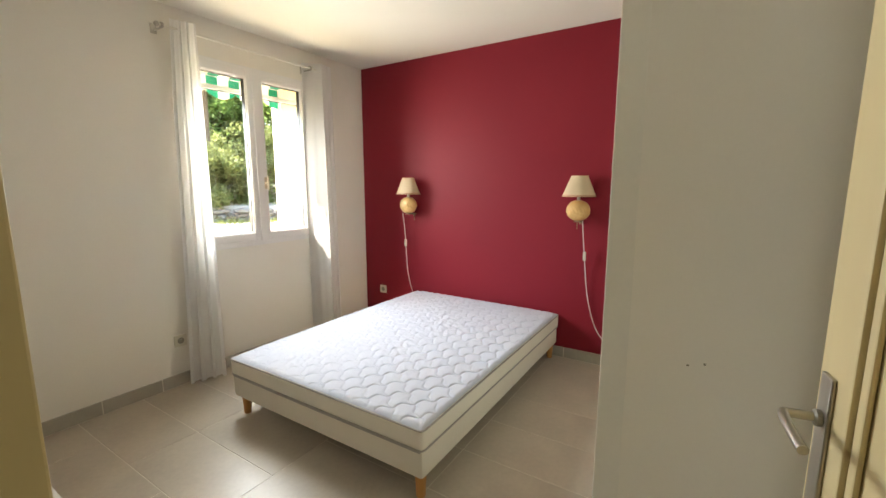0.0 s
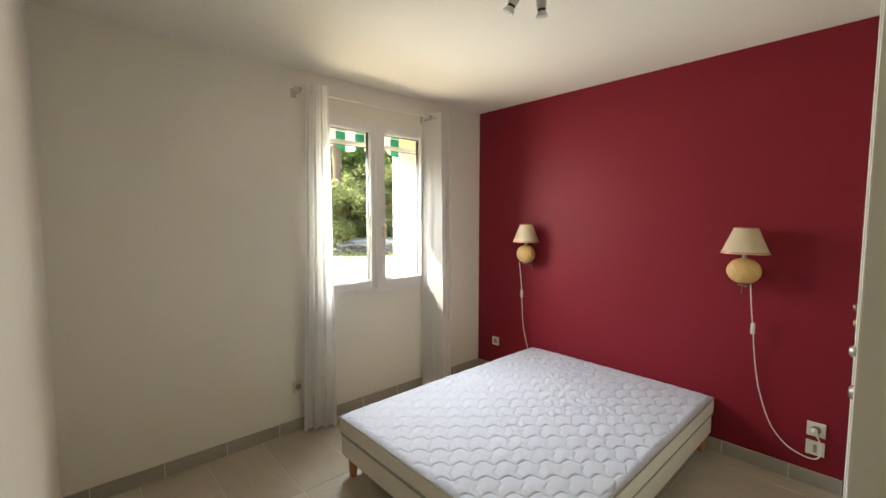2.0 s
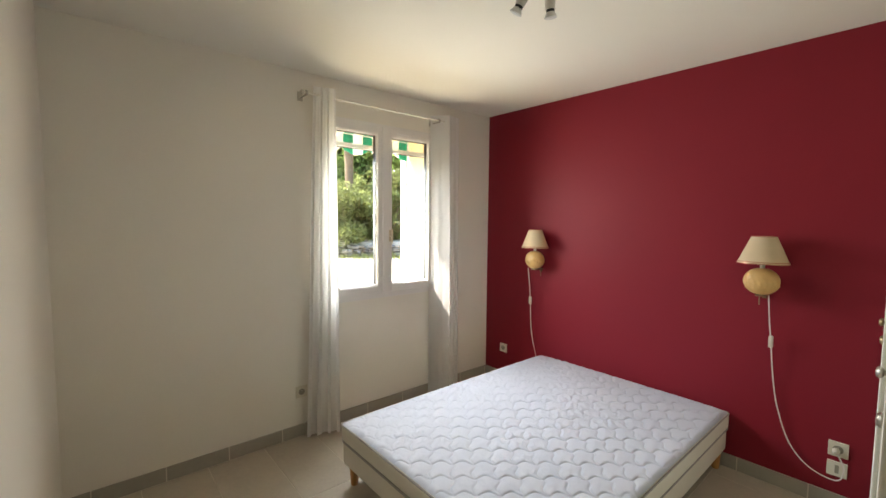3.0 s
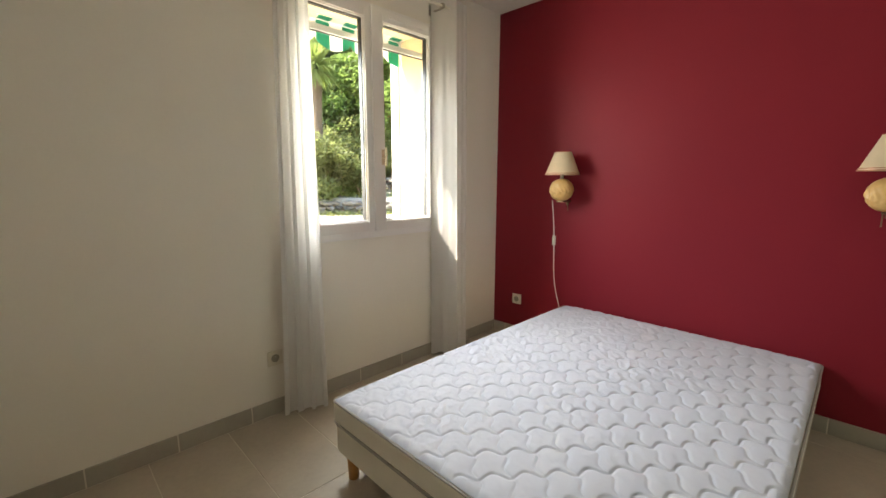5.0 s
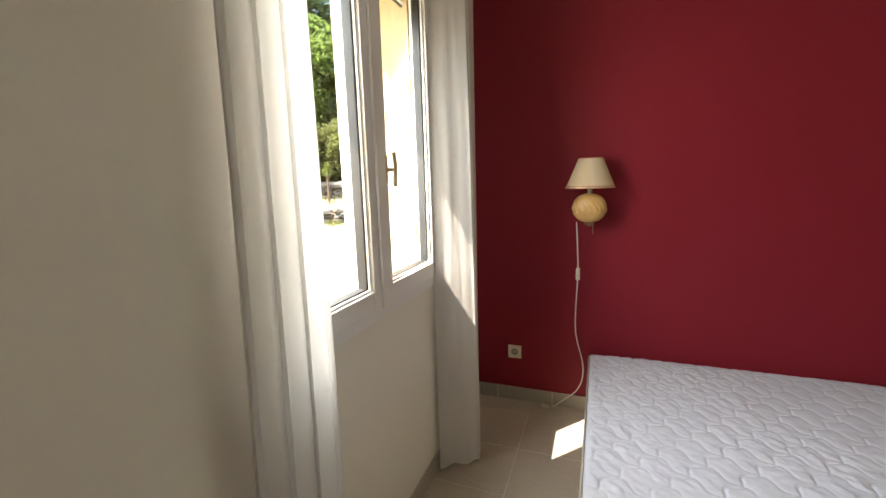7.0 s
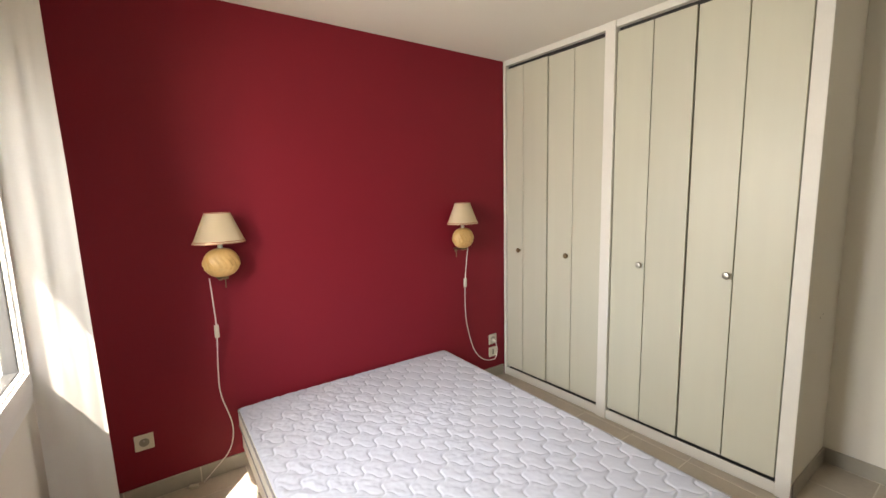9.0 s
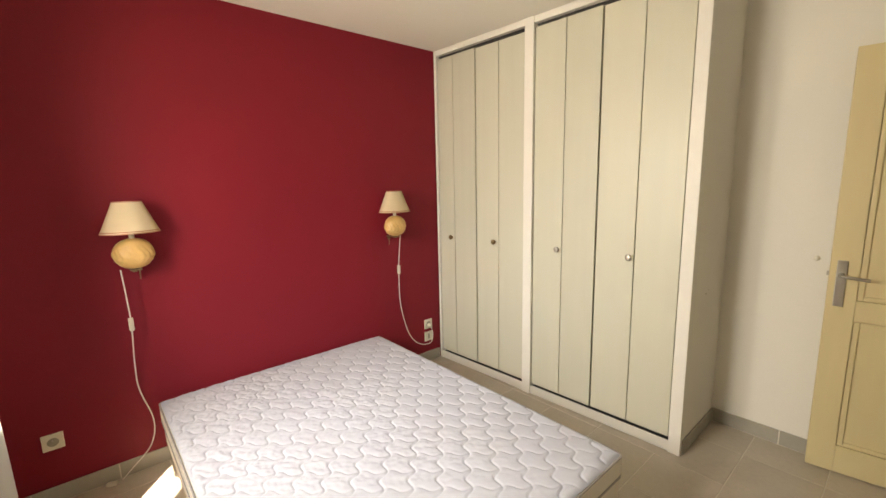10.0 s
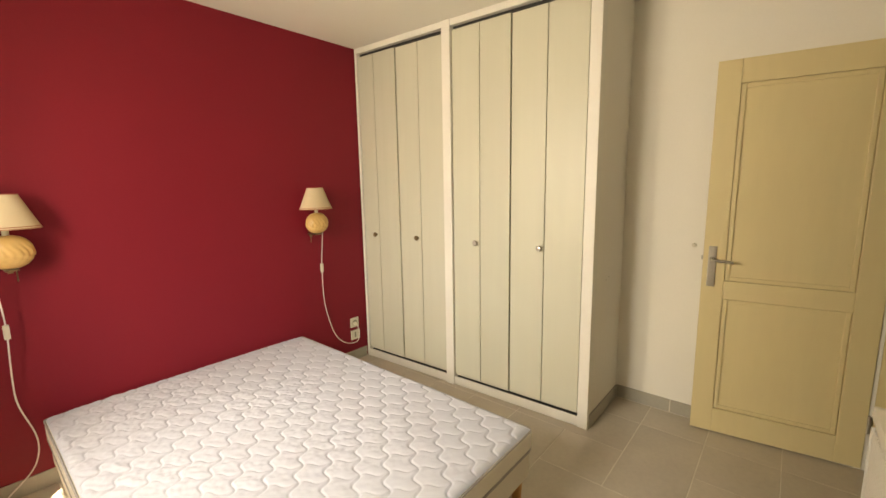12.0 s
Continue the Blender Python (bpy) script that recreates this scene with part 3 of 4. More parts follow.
def wall_lamp(x, y, cord, swap):
    lamp = thing("wall_lamp", (x, RY, 1.10), "ochre ceramic wall lamp with a cream cone shade", "wall lamp", "lamps over the bed")
    o = y - RY
    bm = bmesh.new()
    prof = []
    for k in range(49):
        a = math.pi * k / 48
        r = 0.084 * math.sin(a) ** 0.85
        prof.append((max(0.012, r), 0.089 - 0.075 * math.cos(a)))
    lathe(bm, prof, 112, (0, o, 0))
    for v in bm.verts:
        c = Vector((v.co.x, v.co.y - o, 0))
        if c.length > 0.03:
            a = math.atan2(c.y, c.x)
            zz = v.co.z
            g = math.sin(a * 13 + zz * 90) * math.sin(a * 6 - zz * 60 + 2.5 * math.sin(zz * 60)) * math.exp(-((zz - 0.085) / 0.035) ** 2)
            v.co += c.normalized() * 0.0045 * g
    flatten(bm, o)
    part("ceramic_body", bm, CERAMIC, lamp, "round ochre ceramic body with carved relief", True)
    part("neck", lathe(bmesh.new(), [(0.016, 0.158), (0.012, 0.165), (0.011, 0.198), (0.017, 0.20), (0.017, 0.235)], 18, (0, o, 0)), PLASTIC, lamp, smooth=True)
    bm = bmesh.new()
    lathe(bm, [(0.1215, 0.190), (0.059, 0.342)], 48, (0, o, 0))
    bm.faces.ensure_lookup_table()
    bmesh.ops.delete(bm, geom=[f for f in bm.faces if len(f.verts) > 4], context="FACES_ONLY")
    bmesh.ops.solidify(bm, geom=bm.faces[:], thickness=0.0015)
    flatten(bm, o)
    shade = part("shade", bm, SHADE, lamp, "cream cloth cone shade", True)
    for r, z in ((0.122, 0.192), (0.1185, 0.2005), (0.0595, 0.341)):
        bm = bmesh.new()
        lathe(bm, [(r - 0.002, z - 0.0016), (r + 0.0016, z - 0.0016), (r + 0.0008, z + 0.0022), (r - 0.002, z + 0.0022)], 48, (0, o, 0))
        bmesh.ops.delete(bm, geom=[f for f in bm.faces if len(f.verts) > 4], context="FACES_ONLY")
        flatten(bm, o)
        part("shade_trim", bm, SHADE_TRIM, shade, "thin copper trim")
    part("bracket", boxes((-0.024, 0.024, o - 0.02, -0.001, 0.004, 0.013), (-0.010, 0.010, -0.010, -0.001, -0.018, 0.012), bevel=0.003), BRASS, lamp, "small wall bracket")
    part("hook", tube(bmesh.new(), [(0.018 * swap, -0.02, 0.006), (0.018 * swap, -0.035, -0.02), (0.018 * swap, -0.03, -0.055)], 0.003), BRASS, lamp)
    wire = part("cord", tube(bmesh.new(), [(px - x, py - RY, pz - 1.10) for px, py, pz in cord], 0.0034, 7), CORD, lamp, "white flex", True)
    sx, sy, sz = cord[2]
    part("cord_switch", boxes((sx - x - 0.011, sx - x + 0.011, sy - RY - 0.010, sy - RY + 0.008, sz - 1.10 - 0.034, sz - 1.10 + 0.034), bevel=0.006), PLASTIC, lamp, "white inline switch", True)
    part("switch_rocker", boxes((sx - x - 0.005, sx - x + 0.005, sy - RY - 0.013, sy - RY - 0.009, sz - 1.10 - 0.012, sz - 1.10 + 0.012), bevel=0.001), PLASTIC, lamp)
    return lamp


wall_lamp(-2.238, 3.002, [(-2.30, 2.995, 1.115), (-2.292, 3.01, 0.97), (-2.288, 3.02, 0.832), (-2.297, 3.05, 0.60), (-2.292, 3.075, 0.46), (-2.250, 3.085, 0.27), (-2.275, 3.075, 0.14), (-2.365, 3.07, 0.05), (-2.415, 3.065, 0.008)], 1)
wall_lamp(-0.682, 3.006, [(-0.645, 3.00, 1.115), (-0.640, 3.03, 0.97), (-0.632, 3.055, 0.845), (-0.615, 3.08, 0.62), (-0.585, 3.085, 0.45), (-0.525, 3.085, 0.28), (-0.435, 3.08, 0.185), (-0.325, 3.075, 0.165), (-0.300, 3.07, 0.24), (-0.330, 3.062, 0.32)], -1)


# ---- sockets ----
def socket(name, at, turn, label, blank=False):
    so = thing(name, at, label, "wall socket", "wall sockets", turn=turn)
    s = 0.040
    part("plate", boxes((-s, s, -0.009, 0.0, -s, s), bevel=0.003), PLASTIC, so)
    if blank:
        part("cable_outlet", boxes((-0.008, 0.008, -0.0105, -0.008, -0.022, 0.022), bevel=0.001), PLASTIC_DARK, so)
    else:
        well = part("well", lathe(bmesh.new(), [(0.021, -0.0075), (0.0215, -0.0105), (0.018, -0.0105), (0.017, -0.0093)], 28, (0, 0, 0), "Y"), PLASTIC_DARK, so, "round recessed well", True)
        part("earth_pin", lathe(bmesh.new(), [(0.003, -0.009), (0.003, -0.018), (0.001, -0.02)], 10, (0, 0, 0.010), "Y"), STEEL, well)
    return so


socket("wall_socket", (-2.645, RY, 0.314), 0, "ivory square wall socket on the red wall")
socket("wall_socket", (-0.328, RY, 0.327), 0, "ivory wall socket with a plugged-in flex")
socket("cable_outlet_plate", (-0.328, RY, 0.220), 0, "ivory cable outlet plate below a socket", True)
socket("wall_socket", (WX, 1.228, 0.317), 90, "ivory wall socket beside the curtain")
plug = thing("lamp_plug", (-0.334, RY - 0.010, 0.322), "small white plug in a wall socket", "plug")
part("plug_body", lathe(bmesh.new(), [(0.013, -0.002), (0.016, -0.010), (0.015, -0.028), (0.006, -0.040)], 18, (0, 0, 0), "Y"), PLASTIC, plug, smooth=True)
plug = thing("loose_plug", (-2.46, 3.062, 0.0), "small white flat plug lying on the floor", "plug", turn=-20)
part("plug_body", boxes((-0.022, 0.022, -0.012, 0.012, 0.0, 0.016), bevel=0.004), PLASTIC, plug, smooth=True)
part("pin", boxes((-0.038, -0.021, -0.008, -0.005, 0.006, 0.009), (-0.038, -0.021, 0.005, 0.008, 0.006, 0.009)), STEEL, plug)
solid("door_stop", lathe(bmesh.new(), [(0.013, 0.0), (0.013, -0.006), (0.009, -0.010), (0.009, -0.022), (0.003, -0.024)], 18, (HX, 0.80, 1.075), "X"), PLASTIC, "small round wall bumper beside the door", "door stop", "", True)


for x, z in ((0.104, 0.868), (0.144, 0.880)):
    solid("screw_hole", lathe(bmesh.new(), [(0.0030, 0.0), (0.0034, -0.0008), (0.001, -0.001)], 10, (x, 1.20, z), "Y"), PLASTIC_DARK, "old screw hole in the white wall", "screw hole", "", True)


# ---- curtains and rod ----
def curtain(y0, y1, b0, b1, x0, folds, label, phase, fold, lean, slant=0.0):
    """A gathered cloth between y0 and y1 at the rod and b0 and b1 at the hem, with folds that open and drift downwards."""
    bm = bmesh.new()
    nu, nv = 150, 64
    grid = []
    for j in range(nv + 1):
        v = j / nv
        row = []
        for i in range(nu + 1):
            u = i / nu
            ya, yb = y0 + (b0 - y0) * v ** 1.2, y1 + (b1 - y1) * v ** 1.2
            drift = 0.09 * v * noise.noise(Vector((u * 2.3, v * 1.1, phase)))
            a = 2 * math.pi * folds * (u + drift) + phase
            amp = fold * (0.35 + 1.25 * v + 0.5 * noise.noise(Vector((u * 2.6, v * 0.9, phase + 4))))
            if lean:
                amp *= min(1.0, 0.25 + 1.1 * u)
            wave = math.sin(a) + 0.16 * math.sin(2.3 * a + phase + 1.5 * v)
            out = lean * (0.72 + 0.20 * v) * (min(u / 0.45, 1.0) - 0.22 * max(0.0, u - 0.45) / 0.55)
            x = x0 + out + slant * (u * min(1.0, 0.6 + 2 * v) + 0.4 * max(0.0, 1 - 5 * v)) + amp * wave + 0.002 * noise.noise(Vector((u * 14, v * 6, phase)))
            y = ya + (yb - ya) * u + 0.5 * amp * math.sin(2 * a + 0.6) + 0.006 * v * noise.noise(Vector((u * 5, v * 3, phase + 9)))
            z = 2.385 - v * (2.385 - 0.020) + 0.010 * v ** 8 * math.sin(a + 0.7)
            row.append(bm.verts.new((max(x, WX + 0.016), y, z)))
        grid.append(row)
    for a, b in zip(grid, grid[1:]):
        for i in range(nu):
            bm.faces.new((a[i], a[i + 1], b[i + 1], b[i]))
    bmesh.ops.solidify(bm, geom=bm.faces[:], thickness=0.0012)
    base = thing("curtain", (0, 0, 0), label, "curtain", "window curtains")
    part("cloth", bm, VOILE, base, smooth=True)
    return base


curtain(1.296, 1.432, 1.226, 1.456, WX + 0.070, 3.5, "white thin cotton curtain drawn aside, hanging to the floor", 0.4, 0.013, 0.0, 0.080)
curtain(2.355, 2.590, 2.345, 2.580, WX + 0.022, 4.0, "white thin cotton curtain drawn aside, partly in sunlight", 2.9, 0.005, 0.172)
rod = thing("curtain_rod", (0, 0, 0), "thin pale metal curtain rod on wall brackets", "curtain rod")
RX, RZ = WX + 0.110, 2.332
part("rod", tube(bmesh.new(), [(RX, 1.225, RZ), (RX, 1.9, RZ), (RX, 2.56, RZ)], 0.0070, 10), TRIM_PAINT, rod, "thin white rod", True)
for y in (1.250, 2.372):
    br = part("bracket", boxes((WX + 0.001, WX + 0.006, y - 0.018, y + 0.018, RZ - 0.03, RZ + 0.03), (WX + 0.006, RX + 0.012, y - 0.006, y + 0.006, RZ - 0.016, RZ - 0.008), bevel=0.002), STEEL, rod, "steel wall bracket")
    part("ring", lathe(bmesh.new(), [(0.017, -0.006), (0.018, 0), (0.017, 0.006)], 18, (RX, y, RZ), "Y"), STEEL, br, smooth=True)
for y in (1.222, 2.565):
    part("finial", lathe(bmesh.new(), [(0.009, -0.012), (0.015, -0.006), (0.015, 0.006), (0.009, 0.012)], 18, (RX, y, RZ), "Y"), STEEL, rod, smooth=True)


# ---- ceiling spot lamp ----
def ceiling_spots(x, y):
    lamp = thing("ceiling_spot_lamp", (x, y, H), "satin grey ceiling lamp with three swivel spots, off", "ceiling lamp")
    part("ceiling_plate", lathe(bmesh.new(), [(0.060, 0.0), (0.062, -0.018), (0.052, -0.026), (0.004, -0.028)], 32), LAMP_GREY, lamp, smooth=True)
    for a, tilt in ((200, 30), (103, 10), (5, 55)):
        c, s = math.cos(radians(a)), math.sin(radians(a))
        arm = part("arm", tube(bmesh.new(), [(0.03 * c, 0.03 * s, -0.024), (0.05 * c, 0.05 * s, -0.036), (0.068 * c, 0.068 * s, -0.05)], 0.006), STEEL, lamp, smooth=True)
        head = part("spot_head", lathe(bmesh.new(), [(0.010, 0.0), (0.019, -0.010), (0.022, -0.035), (0.020, -0.060)], 22), LAMP_GREY, arm, smooth=True)
        head.matrix_basis = pose(0.068 * c, 0.068 * s, -0.044) @ Matrix.Rotation(radians(tilt), 4, Vector((-s, c, 0)) * -1)
        collar = part("collar", lathe(bmesh.new(), [(0.017, -0.058), (0.017, -0.070)], 22), GASKET, arm, "dark lamp collar", True)
        bulb = part("bulb", lathe(bmesh.new(), [(0.014, -0.068), (0.022, -0.082), (0.026, -0.090), (0.025, -0.093), (0.010, -0.091)], 24), BULB, arm, "glass reflector bulb, off", True)
        collar.matrix_basis = bulb.matrix_basis = head.matrix_basis.copy()


ceiling_spots(-1.155, 1.555)


# ---- electric convector ----
def convector():
    x0, x1, z0, z1 = -1.06, -0.55, 0.20, 0.725
    con = thing("electric_convector", (0, 0, 0), "white electric convector heater on the wall beside the doorway", "heater")
    part("back", boxes((x0, x1, -0.009, 0.070, z0, z1), bevel=0.006), RADIATOR, con, smooth=True)
    n = 22
    for k in range(n):
        a = x0 + 0.012 + (x1 - x0 - 0.024) * k / n
        part("rib", boxes((a + 0.003, a + (x1 - x0 - 0.024) / n - 0.003, 0.070, 0.118, z0 + 0.01, z1 - 0.075), bevel=0.004), RADIATOR, con)
    part("hood", boxes((x0, x1, 0.070, 0.125, z1 - 0.045, z1), bevel=0.008), RADIATOR, con, smooth=True)
    part("outlet", boxes((x0 + 0.01, x1 - 0.004, 0.070, 0.104, z1 - 0.072, z1 - 0.047)), GASKET, con, "dark air outlet slot")
    part("side_cheek", boxes((x1 - 0.006, x1 + 0.004, 0.0, 0.122, z0, z1 - 0.075), bevel=0.003), RADIATOR, con)


convector()


# ---- outside ----
def rise(x, y):
    """The garden's height: a terrace by the house, then two stepped banks."""
    d = math.hypot(x + 3.2, y - 2.0)
    z = -0.15 + 0.045 * max(0.0, d - 1.5)
    if d > 10.6:
        z += 0.45 * min(1, (d - 10.6) / 0.3)
    if d > 13.6:
        z += 0.55 * min(1, (d - 13.6) / 0.4)
    if d > 16:
        z += 0.16 * (min(d, 60) - 16)
    return z


bm = bmesh.new()
rings = []
for r in [0.0, 1.5, 3, 5, 7, 9, 10.2, 10.6, 10.9, 12, 13.2, 13.6, 14.0, 15, 16, 18, 21, 25, 32, 45, 60, 120, 400, 1500]:
    rings.append([bm.verts.new((-3.2 - (r + 0.02) * math.sin(a), 2.0 + r * math.cos(a), min(rise(-3.2 - r * math.sin(a), 2.0 + r * math.cos(a)) if r > 0 else -0.15, 8.0)))
                  for a in [math.pi * k / 48 for k in range(49)]])
for a, b in zip(rings, rings[1:]):
    for i in range(48):
        bm.faces.new((a[i], a[i + 1], b[i + 1], b[i]))
ground = solid("ground", bm, GRAVEL, "pale sunlit gravel garden ground", "ground")

rng = random.Random(7)


def blob(bm, c, size, rng):
    """A rough rounded stone."""
    start = len(bm.verts)
    made = bmesh.ops.create_icosphere(bm, subdivisions=1, radius=1)["verts"]
    a = rng.uniform(0, math.pi)
    for v in made:
        p = Vector((v.co.x * size[0], v.co.y * size[1], v.co.z * size[2])) * rng.uniform(0.82, 1.1)
        v.co = Vector((p.x * math.cos(a) - p.y * math.sin(a), p.x * math.sin(a) + p.y * math.cos(a), p.z)) + Vector(c)


stone_meshes = []
for k in range(6):
    b = bmesh.new()
    blob(b, (0, 0, 0), (0.25, 0.17, 0.09), rng)
    stone_meshes.append(mesh_from("stone", b, STONE))


def stone_wall(radius, a0, a1, courses, label):
    base = thing("stone_wall", (0, 0, 0), label, "stone wall", kind="structure")
    for c in range(courses):
        a = a0 + rng.uniform(0, 0.02)
        while a < a1:
            r = radius + rng.uniform(-0.06, 0.06)
            x, y = -3.2 - r * math.sin(a), 2.0 + r * math.cos(a)
            s = rng.uniform(0.75, 1.35)
            ob = new("stone", stone_meshes[rng.randrange(6)])
            ob.matrix_basis = pose(x, y, rise(-3.2 - (radius - 0.3) * math.sin(a), 2.0 + (radius - 0.3) * math.cos(a)) + 0.06 + 0.14 * c, rng.uniform(-12, 12), rng.uniform(-12, 12), rng.uniform(0, 360)) @ Matrix.Scale(s, 4)
            ob.parent = base
            a += 0.34 * s / radius


stone_wall(10.6, 0.02, 1.45, 3, "low dry stone wall of pale rubble in the garden")
stone_wall(13.7, 0.02, 1.45, 4, "second dry stone wall above the first terrace")


def leaf_cloud(name_mesh, centres, count, leaf, material, rng, droop=0.4):
    """Many small leaves scattered round clump centres (position, radius)."""
    verts, faces = [], []
    for k in range(count):
        c, rad = centres[rng.randrange(len(centres))]
        d = Vector((rng.gauss(0, 1), rng.gauss(0, 1), rng.gauss(0, 1))).normalized() * rad * rng.uniform(0.45, 1.08)
        d.z *= 0.85
        p = Vector(c) + d
        w = Vector((rng.uniform(-1, 1), rng.uniform(-1, 1), rng.uniform(-1, 0.5))).normalized()
        n = w.cross(Vector((rng.uniform(-1, 1), rng.uniform(-1, 1), 1))).normalized()
        s = leaf * rng.uniform(0.6, 1.5)
        i = len(verts)
        verts += [p - w * s, p + n * s * 0.45, p + w * s, p - n * s * 0.45]
        faces.append((i, i + 1, i + 2, i + 3))
    me = bpy.data.meshes.new(name_mesh)
    me.from_pydata([tuple(v) for v in verts], [], faces)
    me.materials.append(material)
    return me


def shrub_mesh(seed, size, count, leaf, material):
    r = random.Random(seed)
    cs = [((r.uniform(-0.6, 0.6) * size, r.uniform(-0.6, 0.6) * size, r.uniform(0.05, 1.15) * size), size * r.uniform(0.22, 0.45)) for _ in range(16)]
    return leaf_cloud("foliage", cs, count, leaf, material, r), cs


def shrub(name, seed, size, count, leaf, material, label):
    sh = thing(name, (0, 0, -50), label, "shrub", "garden shrubs")
    me, cs = shrub_mesh(seed, size, count, leaf, material)
    fo = new("foliage", me)
    fo.parent = sh
    bm = bmesh.new()
    for c, rad in cs[:7]:
        tube(bm, [(0, 0, -0.1), (c[0] * 0.4, c[1] * 0.4, c[2] * 0.5), c], 0.02 * size, 5)
    part("stems", bm, BARK, sh)
    return sh


def tree(seed, height, spread, count, leaf, material, label):
    tr = thing("tree", (0, 0, -50), label, "tree", "garden trees")
    r = random.Random(seed)
    bm = bmesh.new()
    prof = [(0.16, -0.3), (0.12, 0.2), (0.10, height * 0.3), (0.07, height * 0.6), (0.03, height * 0.9)]
    lathe(bm, prof, 10)
    part("trunk", bm, BARK, tr)
    cs = []
    for k in range(26):
        a, z = r.uniform(0, 6.28), r.uniform(0.35, 1.0) * height
        q = spread * (1.05 - 0.6 * abs(z / height - 0.6)) * r.uniform(0.3, 1.0)
        c = (q * math.cos(a), q * math.sin(a), z)
        cs.append((c, spread * r.uniform(0.22, 0.40)))
        if k < 12:
            b = bmesh.new()
            tube(b, [(0, 0, z * 0.6), (c[0] * 0.5, c[1] * 0.5, z * 0.85), c], 0.03, 5)
            part("limb", b, BARK, tr)
    cr_ = new("crown", leaf_cloud("crown", cs, count, leaf, material, r))
    cr_.parent = tr
    return tr


def plant(ob, spots, first=True):
    """Set the thing at the first spot and copies of it at the others: (ring, angle, turn, scale)."""
    for k, (d, a, turn, s) in enumerate(spots):
        x, y = -3.2 - d * math.sin(a), 2.0 + d * math.cos(a)
        m = pose(x, y, rise(x, y) - 0.05, 0, 0, turn)
        if k == 0:
            ob.matrix_basis = m
            ob.scale = (s, s, s)
        else:
            c = copy_thing(ob, m)
            c.scale = (s, s, s)


def spread_spots(lo, hi, n, smin, smax, a0=0.08, a1=1.40):
    return [(rng.uniform(lo, hi), a0 + (a1 - a0) * (k + rng.uniform(0.1, 0.9)) / n, rng.uniform(0, 360), rng.uniform(smin, smax)) for k in range(n)]


plant(shrub("shrub", 3, 1.1, 9000, 0.042, LEAF_A, "olive green rounded garden shrub"), spread_spots(14.2, 16.0, 18, 0.9, 1.7) + [(11.7, 1.105, 30, 1.5), (12.0, 0.98, 200, 1.2)])
plant(shrub("shrub", 5, 0.5, 1800, 0.05, LEAF_B, "small bright green shrub on the terrace"), spread_spots(11.4, 13.2, 15, 0.5, 1.2))
plant(shrub("shrub", 8, 1.5, 13000, 0.050, LEAF_B, "tall bright green leafy bush"), spread_spots(16.0, 18.5, 15, 1.0, 1.8))
plant(tree(11, 6.5, 2.4, 14000, 0.09, LEAF_C, "dark green garden tree"), spread_spots(20.5, 24, 10, 0.9, 1.4))
plant(tree(12, 5.0, 2.2, 13000, 0.10, LEAF_B, "bright green leafy garden tree"), spread_spots(17.5, 20, 14, 0.85, 1.3))
plant(tree(13, 8.0, 3.2, 14000, 0.12, LEAF_C, "tall dark tree behind the garden"), spread_spots(28, 36, 9, 0.9, 1.4))


def yucca(label):
    yu = thing("yucca_tree", (0, 0, -50), label, "yucca", "yuccas")
    part("trunk", lathe(bmesh.new(), [(0.16, -0.2), (0.12, 0.4), (0.11, 1.8), (0.14, 3.05)], 12), BARK, yu, smooth=True)
    r = random.Random(4)
    verts, faces = [], []
    for k in range(300):
        a, e = r.uniform(0, 6.28), r.uniform(-0.9, 1.4)
        d = Vector((math.cos(a) * math.cos(e), math.sin(a) * math.cos(e), math.sin(e)))
        s = Vector((-math.sin(a), math.cos(a), 0)) * 0.03
        o = Vector((0, 0, 3.10))
        L = r.uniform(0.50, 0.80)
        i = len(verts)
        m, t = o + d * L * 0.55 + Vector((0, 0, -0.03)), o + d * L + Vector((0, 0, -0.25 * math.cos(e)))
        verts += [o + s * 0.6, o - s * 0.6, m - s, m + s, t]
        faces += [(i, i + 1, i + 2, i + 3), (i + 3, i + 2, i + 4)]
    me = bpy.data.meshes.new("sword_leaves")
    me.from_pydata([tuple(v) for v in verts], [], faces)
    me.materials.append(SWORD)
    ob = new("sword_leaves", me)
    ob.parent = yu
    return yu


plant(yucca("tall yucca with a crown of sword leaves"), [(12.4, 1.095, 0, 1.38), (12.2, 0.62, 80, 0.35), (12.0, 0.35, 80, 0.4)])

# tufts of dry grass at the terrace edges
verts, faces = [], []
for k in range(5200):
    a, d = rng.uniform(0.02, 1.45), rng.choice((rng.gauss(10.2, 0.25), rng.uniform(11, 13.5)))
    x, y = -3.2 - d * math.sin(a), 2.0 + d * math.cos(a)
    z, h = rise(x, y), rng.uniform(0.05, 0.22)
    b = rng.uniform(0, 6.28)
    i = len(verts)
    verts += [(x - 0.012 * math.cos(b), y - 0.012 * math.sin(b), z), (x + 0.012 * math.cos(b), y + 0.012 * math.sin(b), z), (x + rng.uniform(-0.08, 0.08), y + rng.uniform(-0.08, 0.08), z + h)]
    faces.append((i, i + 1, i + 2))
me = bpy.data.meshes.new("dry_grass")
me.from_pydata(verts, [], faces)
me.materials.append(GRASS)
tagged(new("dry_grass", me), "tufts of dry grass along the stone walls", "grass", "", "stuff")


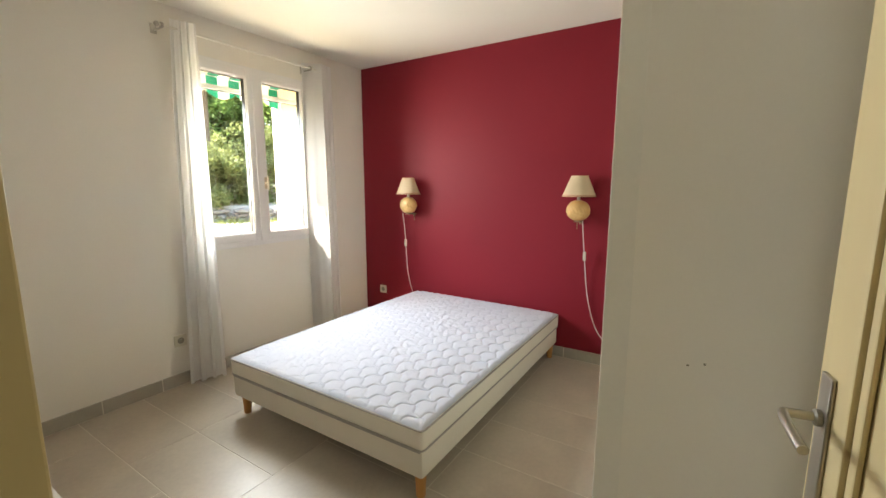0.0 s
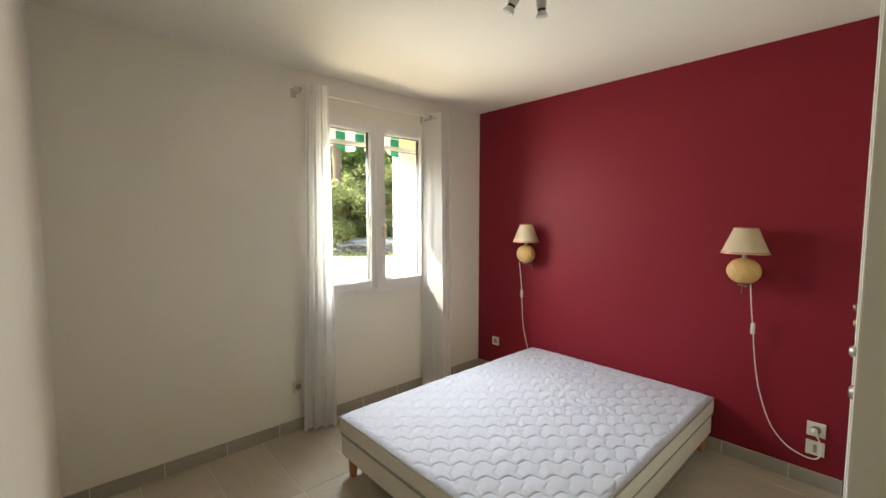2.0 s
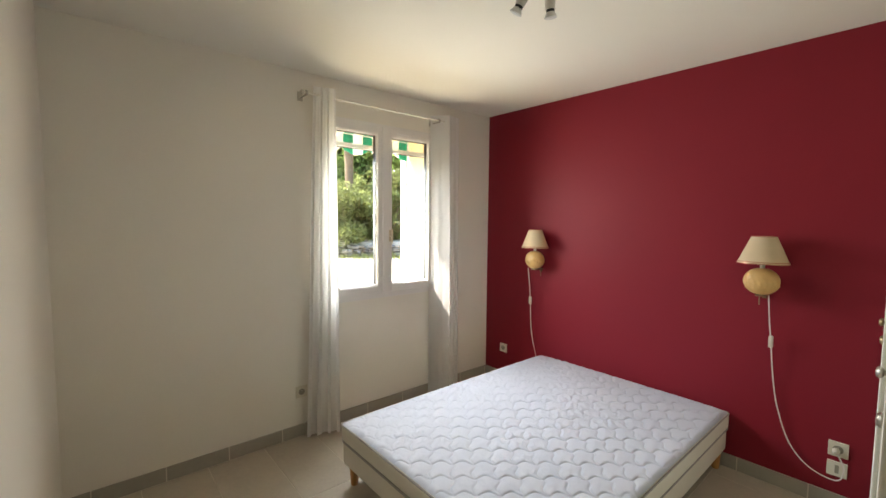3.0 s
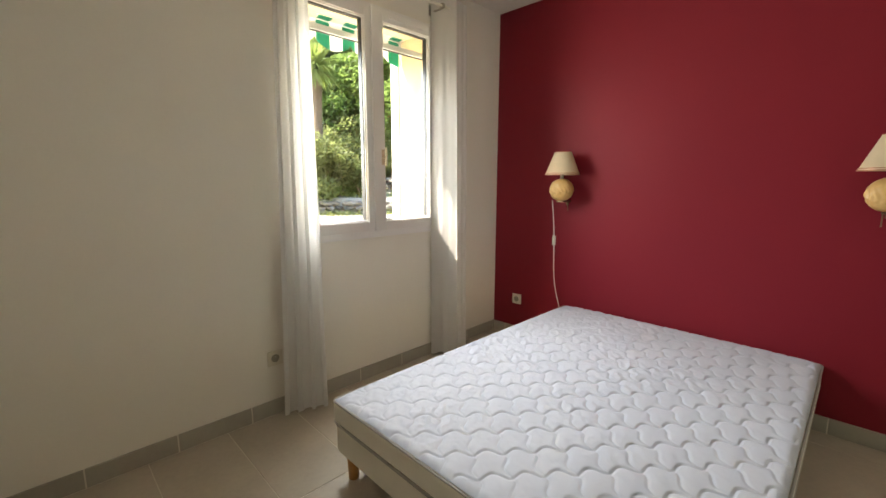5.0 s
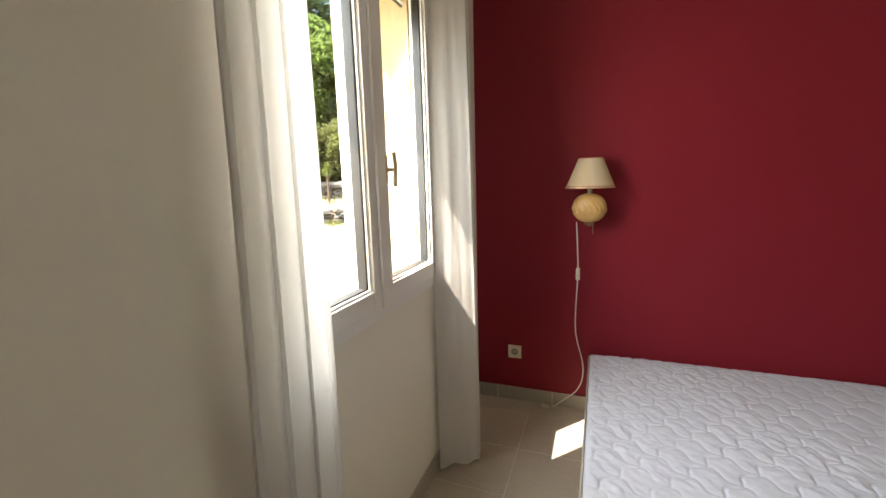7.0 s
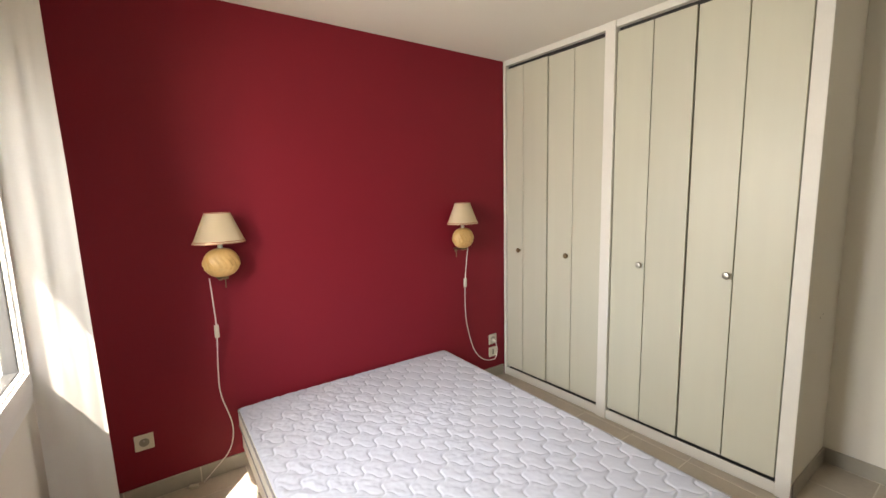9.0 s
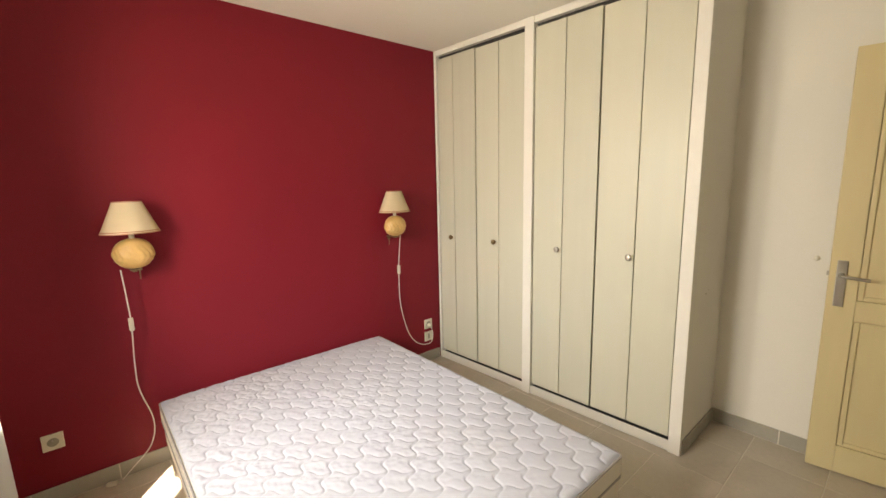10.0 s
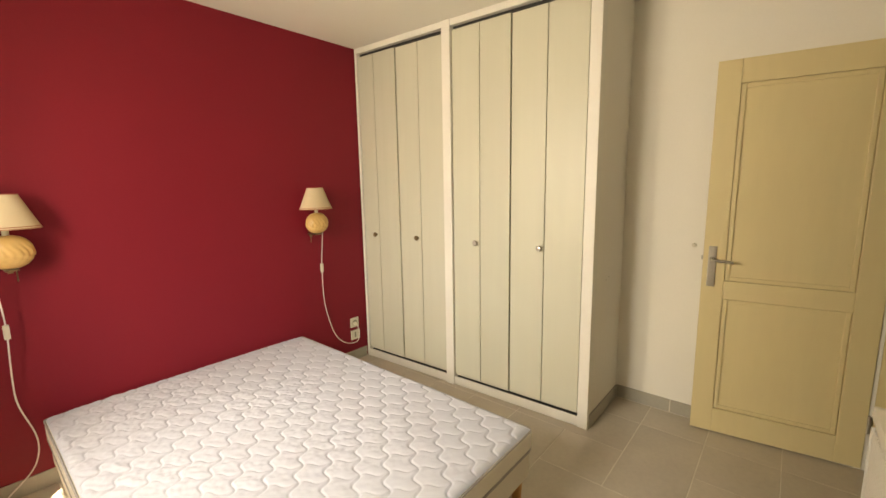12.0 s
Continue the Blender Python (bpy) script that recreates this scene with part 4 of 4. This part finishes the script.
# ---- awning over the window ----
def awning():
    aw = thing("window_awning", (0, 0, 0), "green and white striped awning with a scalloped edge outside the window", "awning")
    vx, top, y0, y1, step = OUT + 0.008, 2.207, 1.418, 2.380, 0.090
    k = 0
    a = 1.367
    while a < y1:
        lo, hi = max(a, y0), min(a + step, y1)
        green = k % 2 == 0
        cloth = AWNING_GREEN if green else AWNING_WHITE
        n = 8
        hem = []
        for q in range(n + 1):
            y = lo + (hi - lo) * q / n
            c = abs((y - 1.84) / 0.25 - round((y - 1.84) / 0.25)) * 2
            hem.append((y, 2.105 - 0.062 * math.sqrt(max(0.0, 1 - c * c)) + 0.010 * c))
        bm = bmesh.new()
        for (ya, za), (yb, zb) in zip(hem, hem[1:]):
            ring = [[bm.verts.new((xx, yy, zz)) for yy, zz in ((ya, za), (yb, zb), (yb, top), (ya, top))] for xx in (vx - 0.001, vx + 0.001)]
            for i in range(4):
                j = (i + 1) % 4
                bm.faces.new((ring[0][i], ring[0][j], ring[1][j], ring[1][i]))
            bm.faces.new(ring[0])
            bm.faces.new(ring[1])
        part("valance_strip", bm, cloth, aw, "green stripe" if green else "white stripe")
        bm = boxes((0, 0.165, lo, hi, -0.001, 0.001))
        slope = pose(vx, 0, top, 0, -10, 0)
        for v in bm.verts:
            v.co = slope @ v.co
        part("cloth_strip", bm, cloth, aw, "green stripe" if green else "white stripe")
        a += step
        k += 1
    part("hem_rod", tube(bmesh.new(), [(vx, y0, top), (vx, 1.9, top), (vx, y1, top)], 0.005, 8), TRIM_PAINT, aw, smooth=True)


def rolled_shutter():
    """The lowest slat of a rolled-up shutter, just outside the panes."""
    sh = thing("rolled_shutter", (-2.968, 1.9, 2.056), "white end bar of a rolled-up shutter across the window head", "shutter")
    part("end_bar", boxes((-0.012, 0.012, -0.478, 0.478, 0.0, 0.034), bevel=0.004), TRIM_PAINT, sh, smooth=True)
    part("rubber_seal", boxes((-0.004, 0.004, -0.476, 0.476, -0.006, 0.001)), GASKET, sh, "dark rubber seal")


rolled_shutter()
awning()


def shutter_guide():
    sg = thing("shutter_guide", (OUT - 0.03, 2.3825, 0), "white upright shutter guide at the outer edge of the reveal", "shutter guide")
    part("channel", boxes((-0.075, -0.004, -0.012, 0.03, WIN_Z0 + 0.02, WIN_Z1 - 0.04), bevel=0.004), TRIM_PAINT, sg)
    part("lip", boxes((-0.003, 0.010, -0.010, -0.001, WIN_Z0 + 0.02, WIN_Z1 - 0.04), bevel=0.002), STEEL, sg)


shutter_guide()


def shutter_catch(x, z):
    ca = thing("shutter_catch", (x, WIN_Y1 - 0.042, z), "small metal shutter catch screwed to the outer reveal", "catch")
    part("plate", boxes((-0.028, 0.028, -0.003, 0.0, -0.028, 0.028), bevel=0.001), TRIM_PAINT, ca)
    for dx, dz in ((-0.017, 0.017), (0.017, 0.013), (-0.013, -0.017), (0.017, -0.018)):
        part("screw", lathe(bmesh.new(), [(0.0055, -0.003), (0.005, -0.006), (0.001, -0.0065)], 10, (dx, 0, dz), "Y"), STEEL, ca)


shutter_catch(-2.992, 1.392)

# ---- floor pieces ----
lay_tiles(WX + 0.001, HX + 0.03, -0.30, RY - 0.001)
skirting("skirting_window", (WX, RY), (WX, -0.01), (1, 0), first=0.025)
skirting("skirting_red", (WX + 0.011, RY), (FX - 0.010, RY), (0, -1), first=0.115)
skirting("skirting_return", (-0.105, 1.20), (HX, 1.20), (0, -1), first=0.49)
skirting("skirting_side", (HX, 1.189), (HX, 0.03), (-1, 0), first=0.325)
skirting("skirting_door", (DX0 - 0.102, -0.01), (WX + 0.011, -0.01), (0, 1), first=0.2)
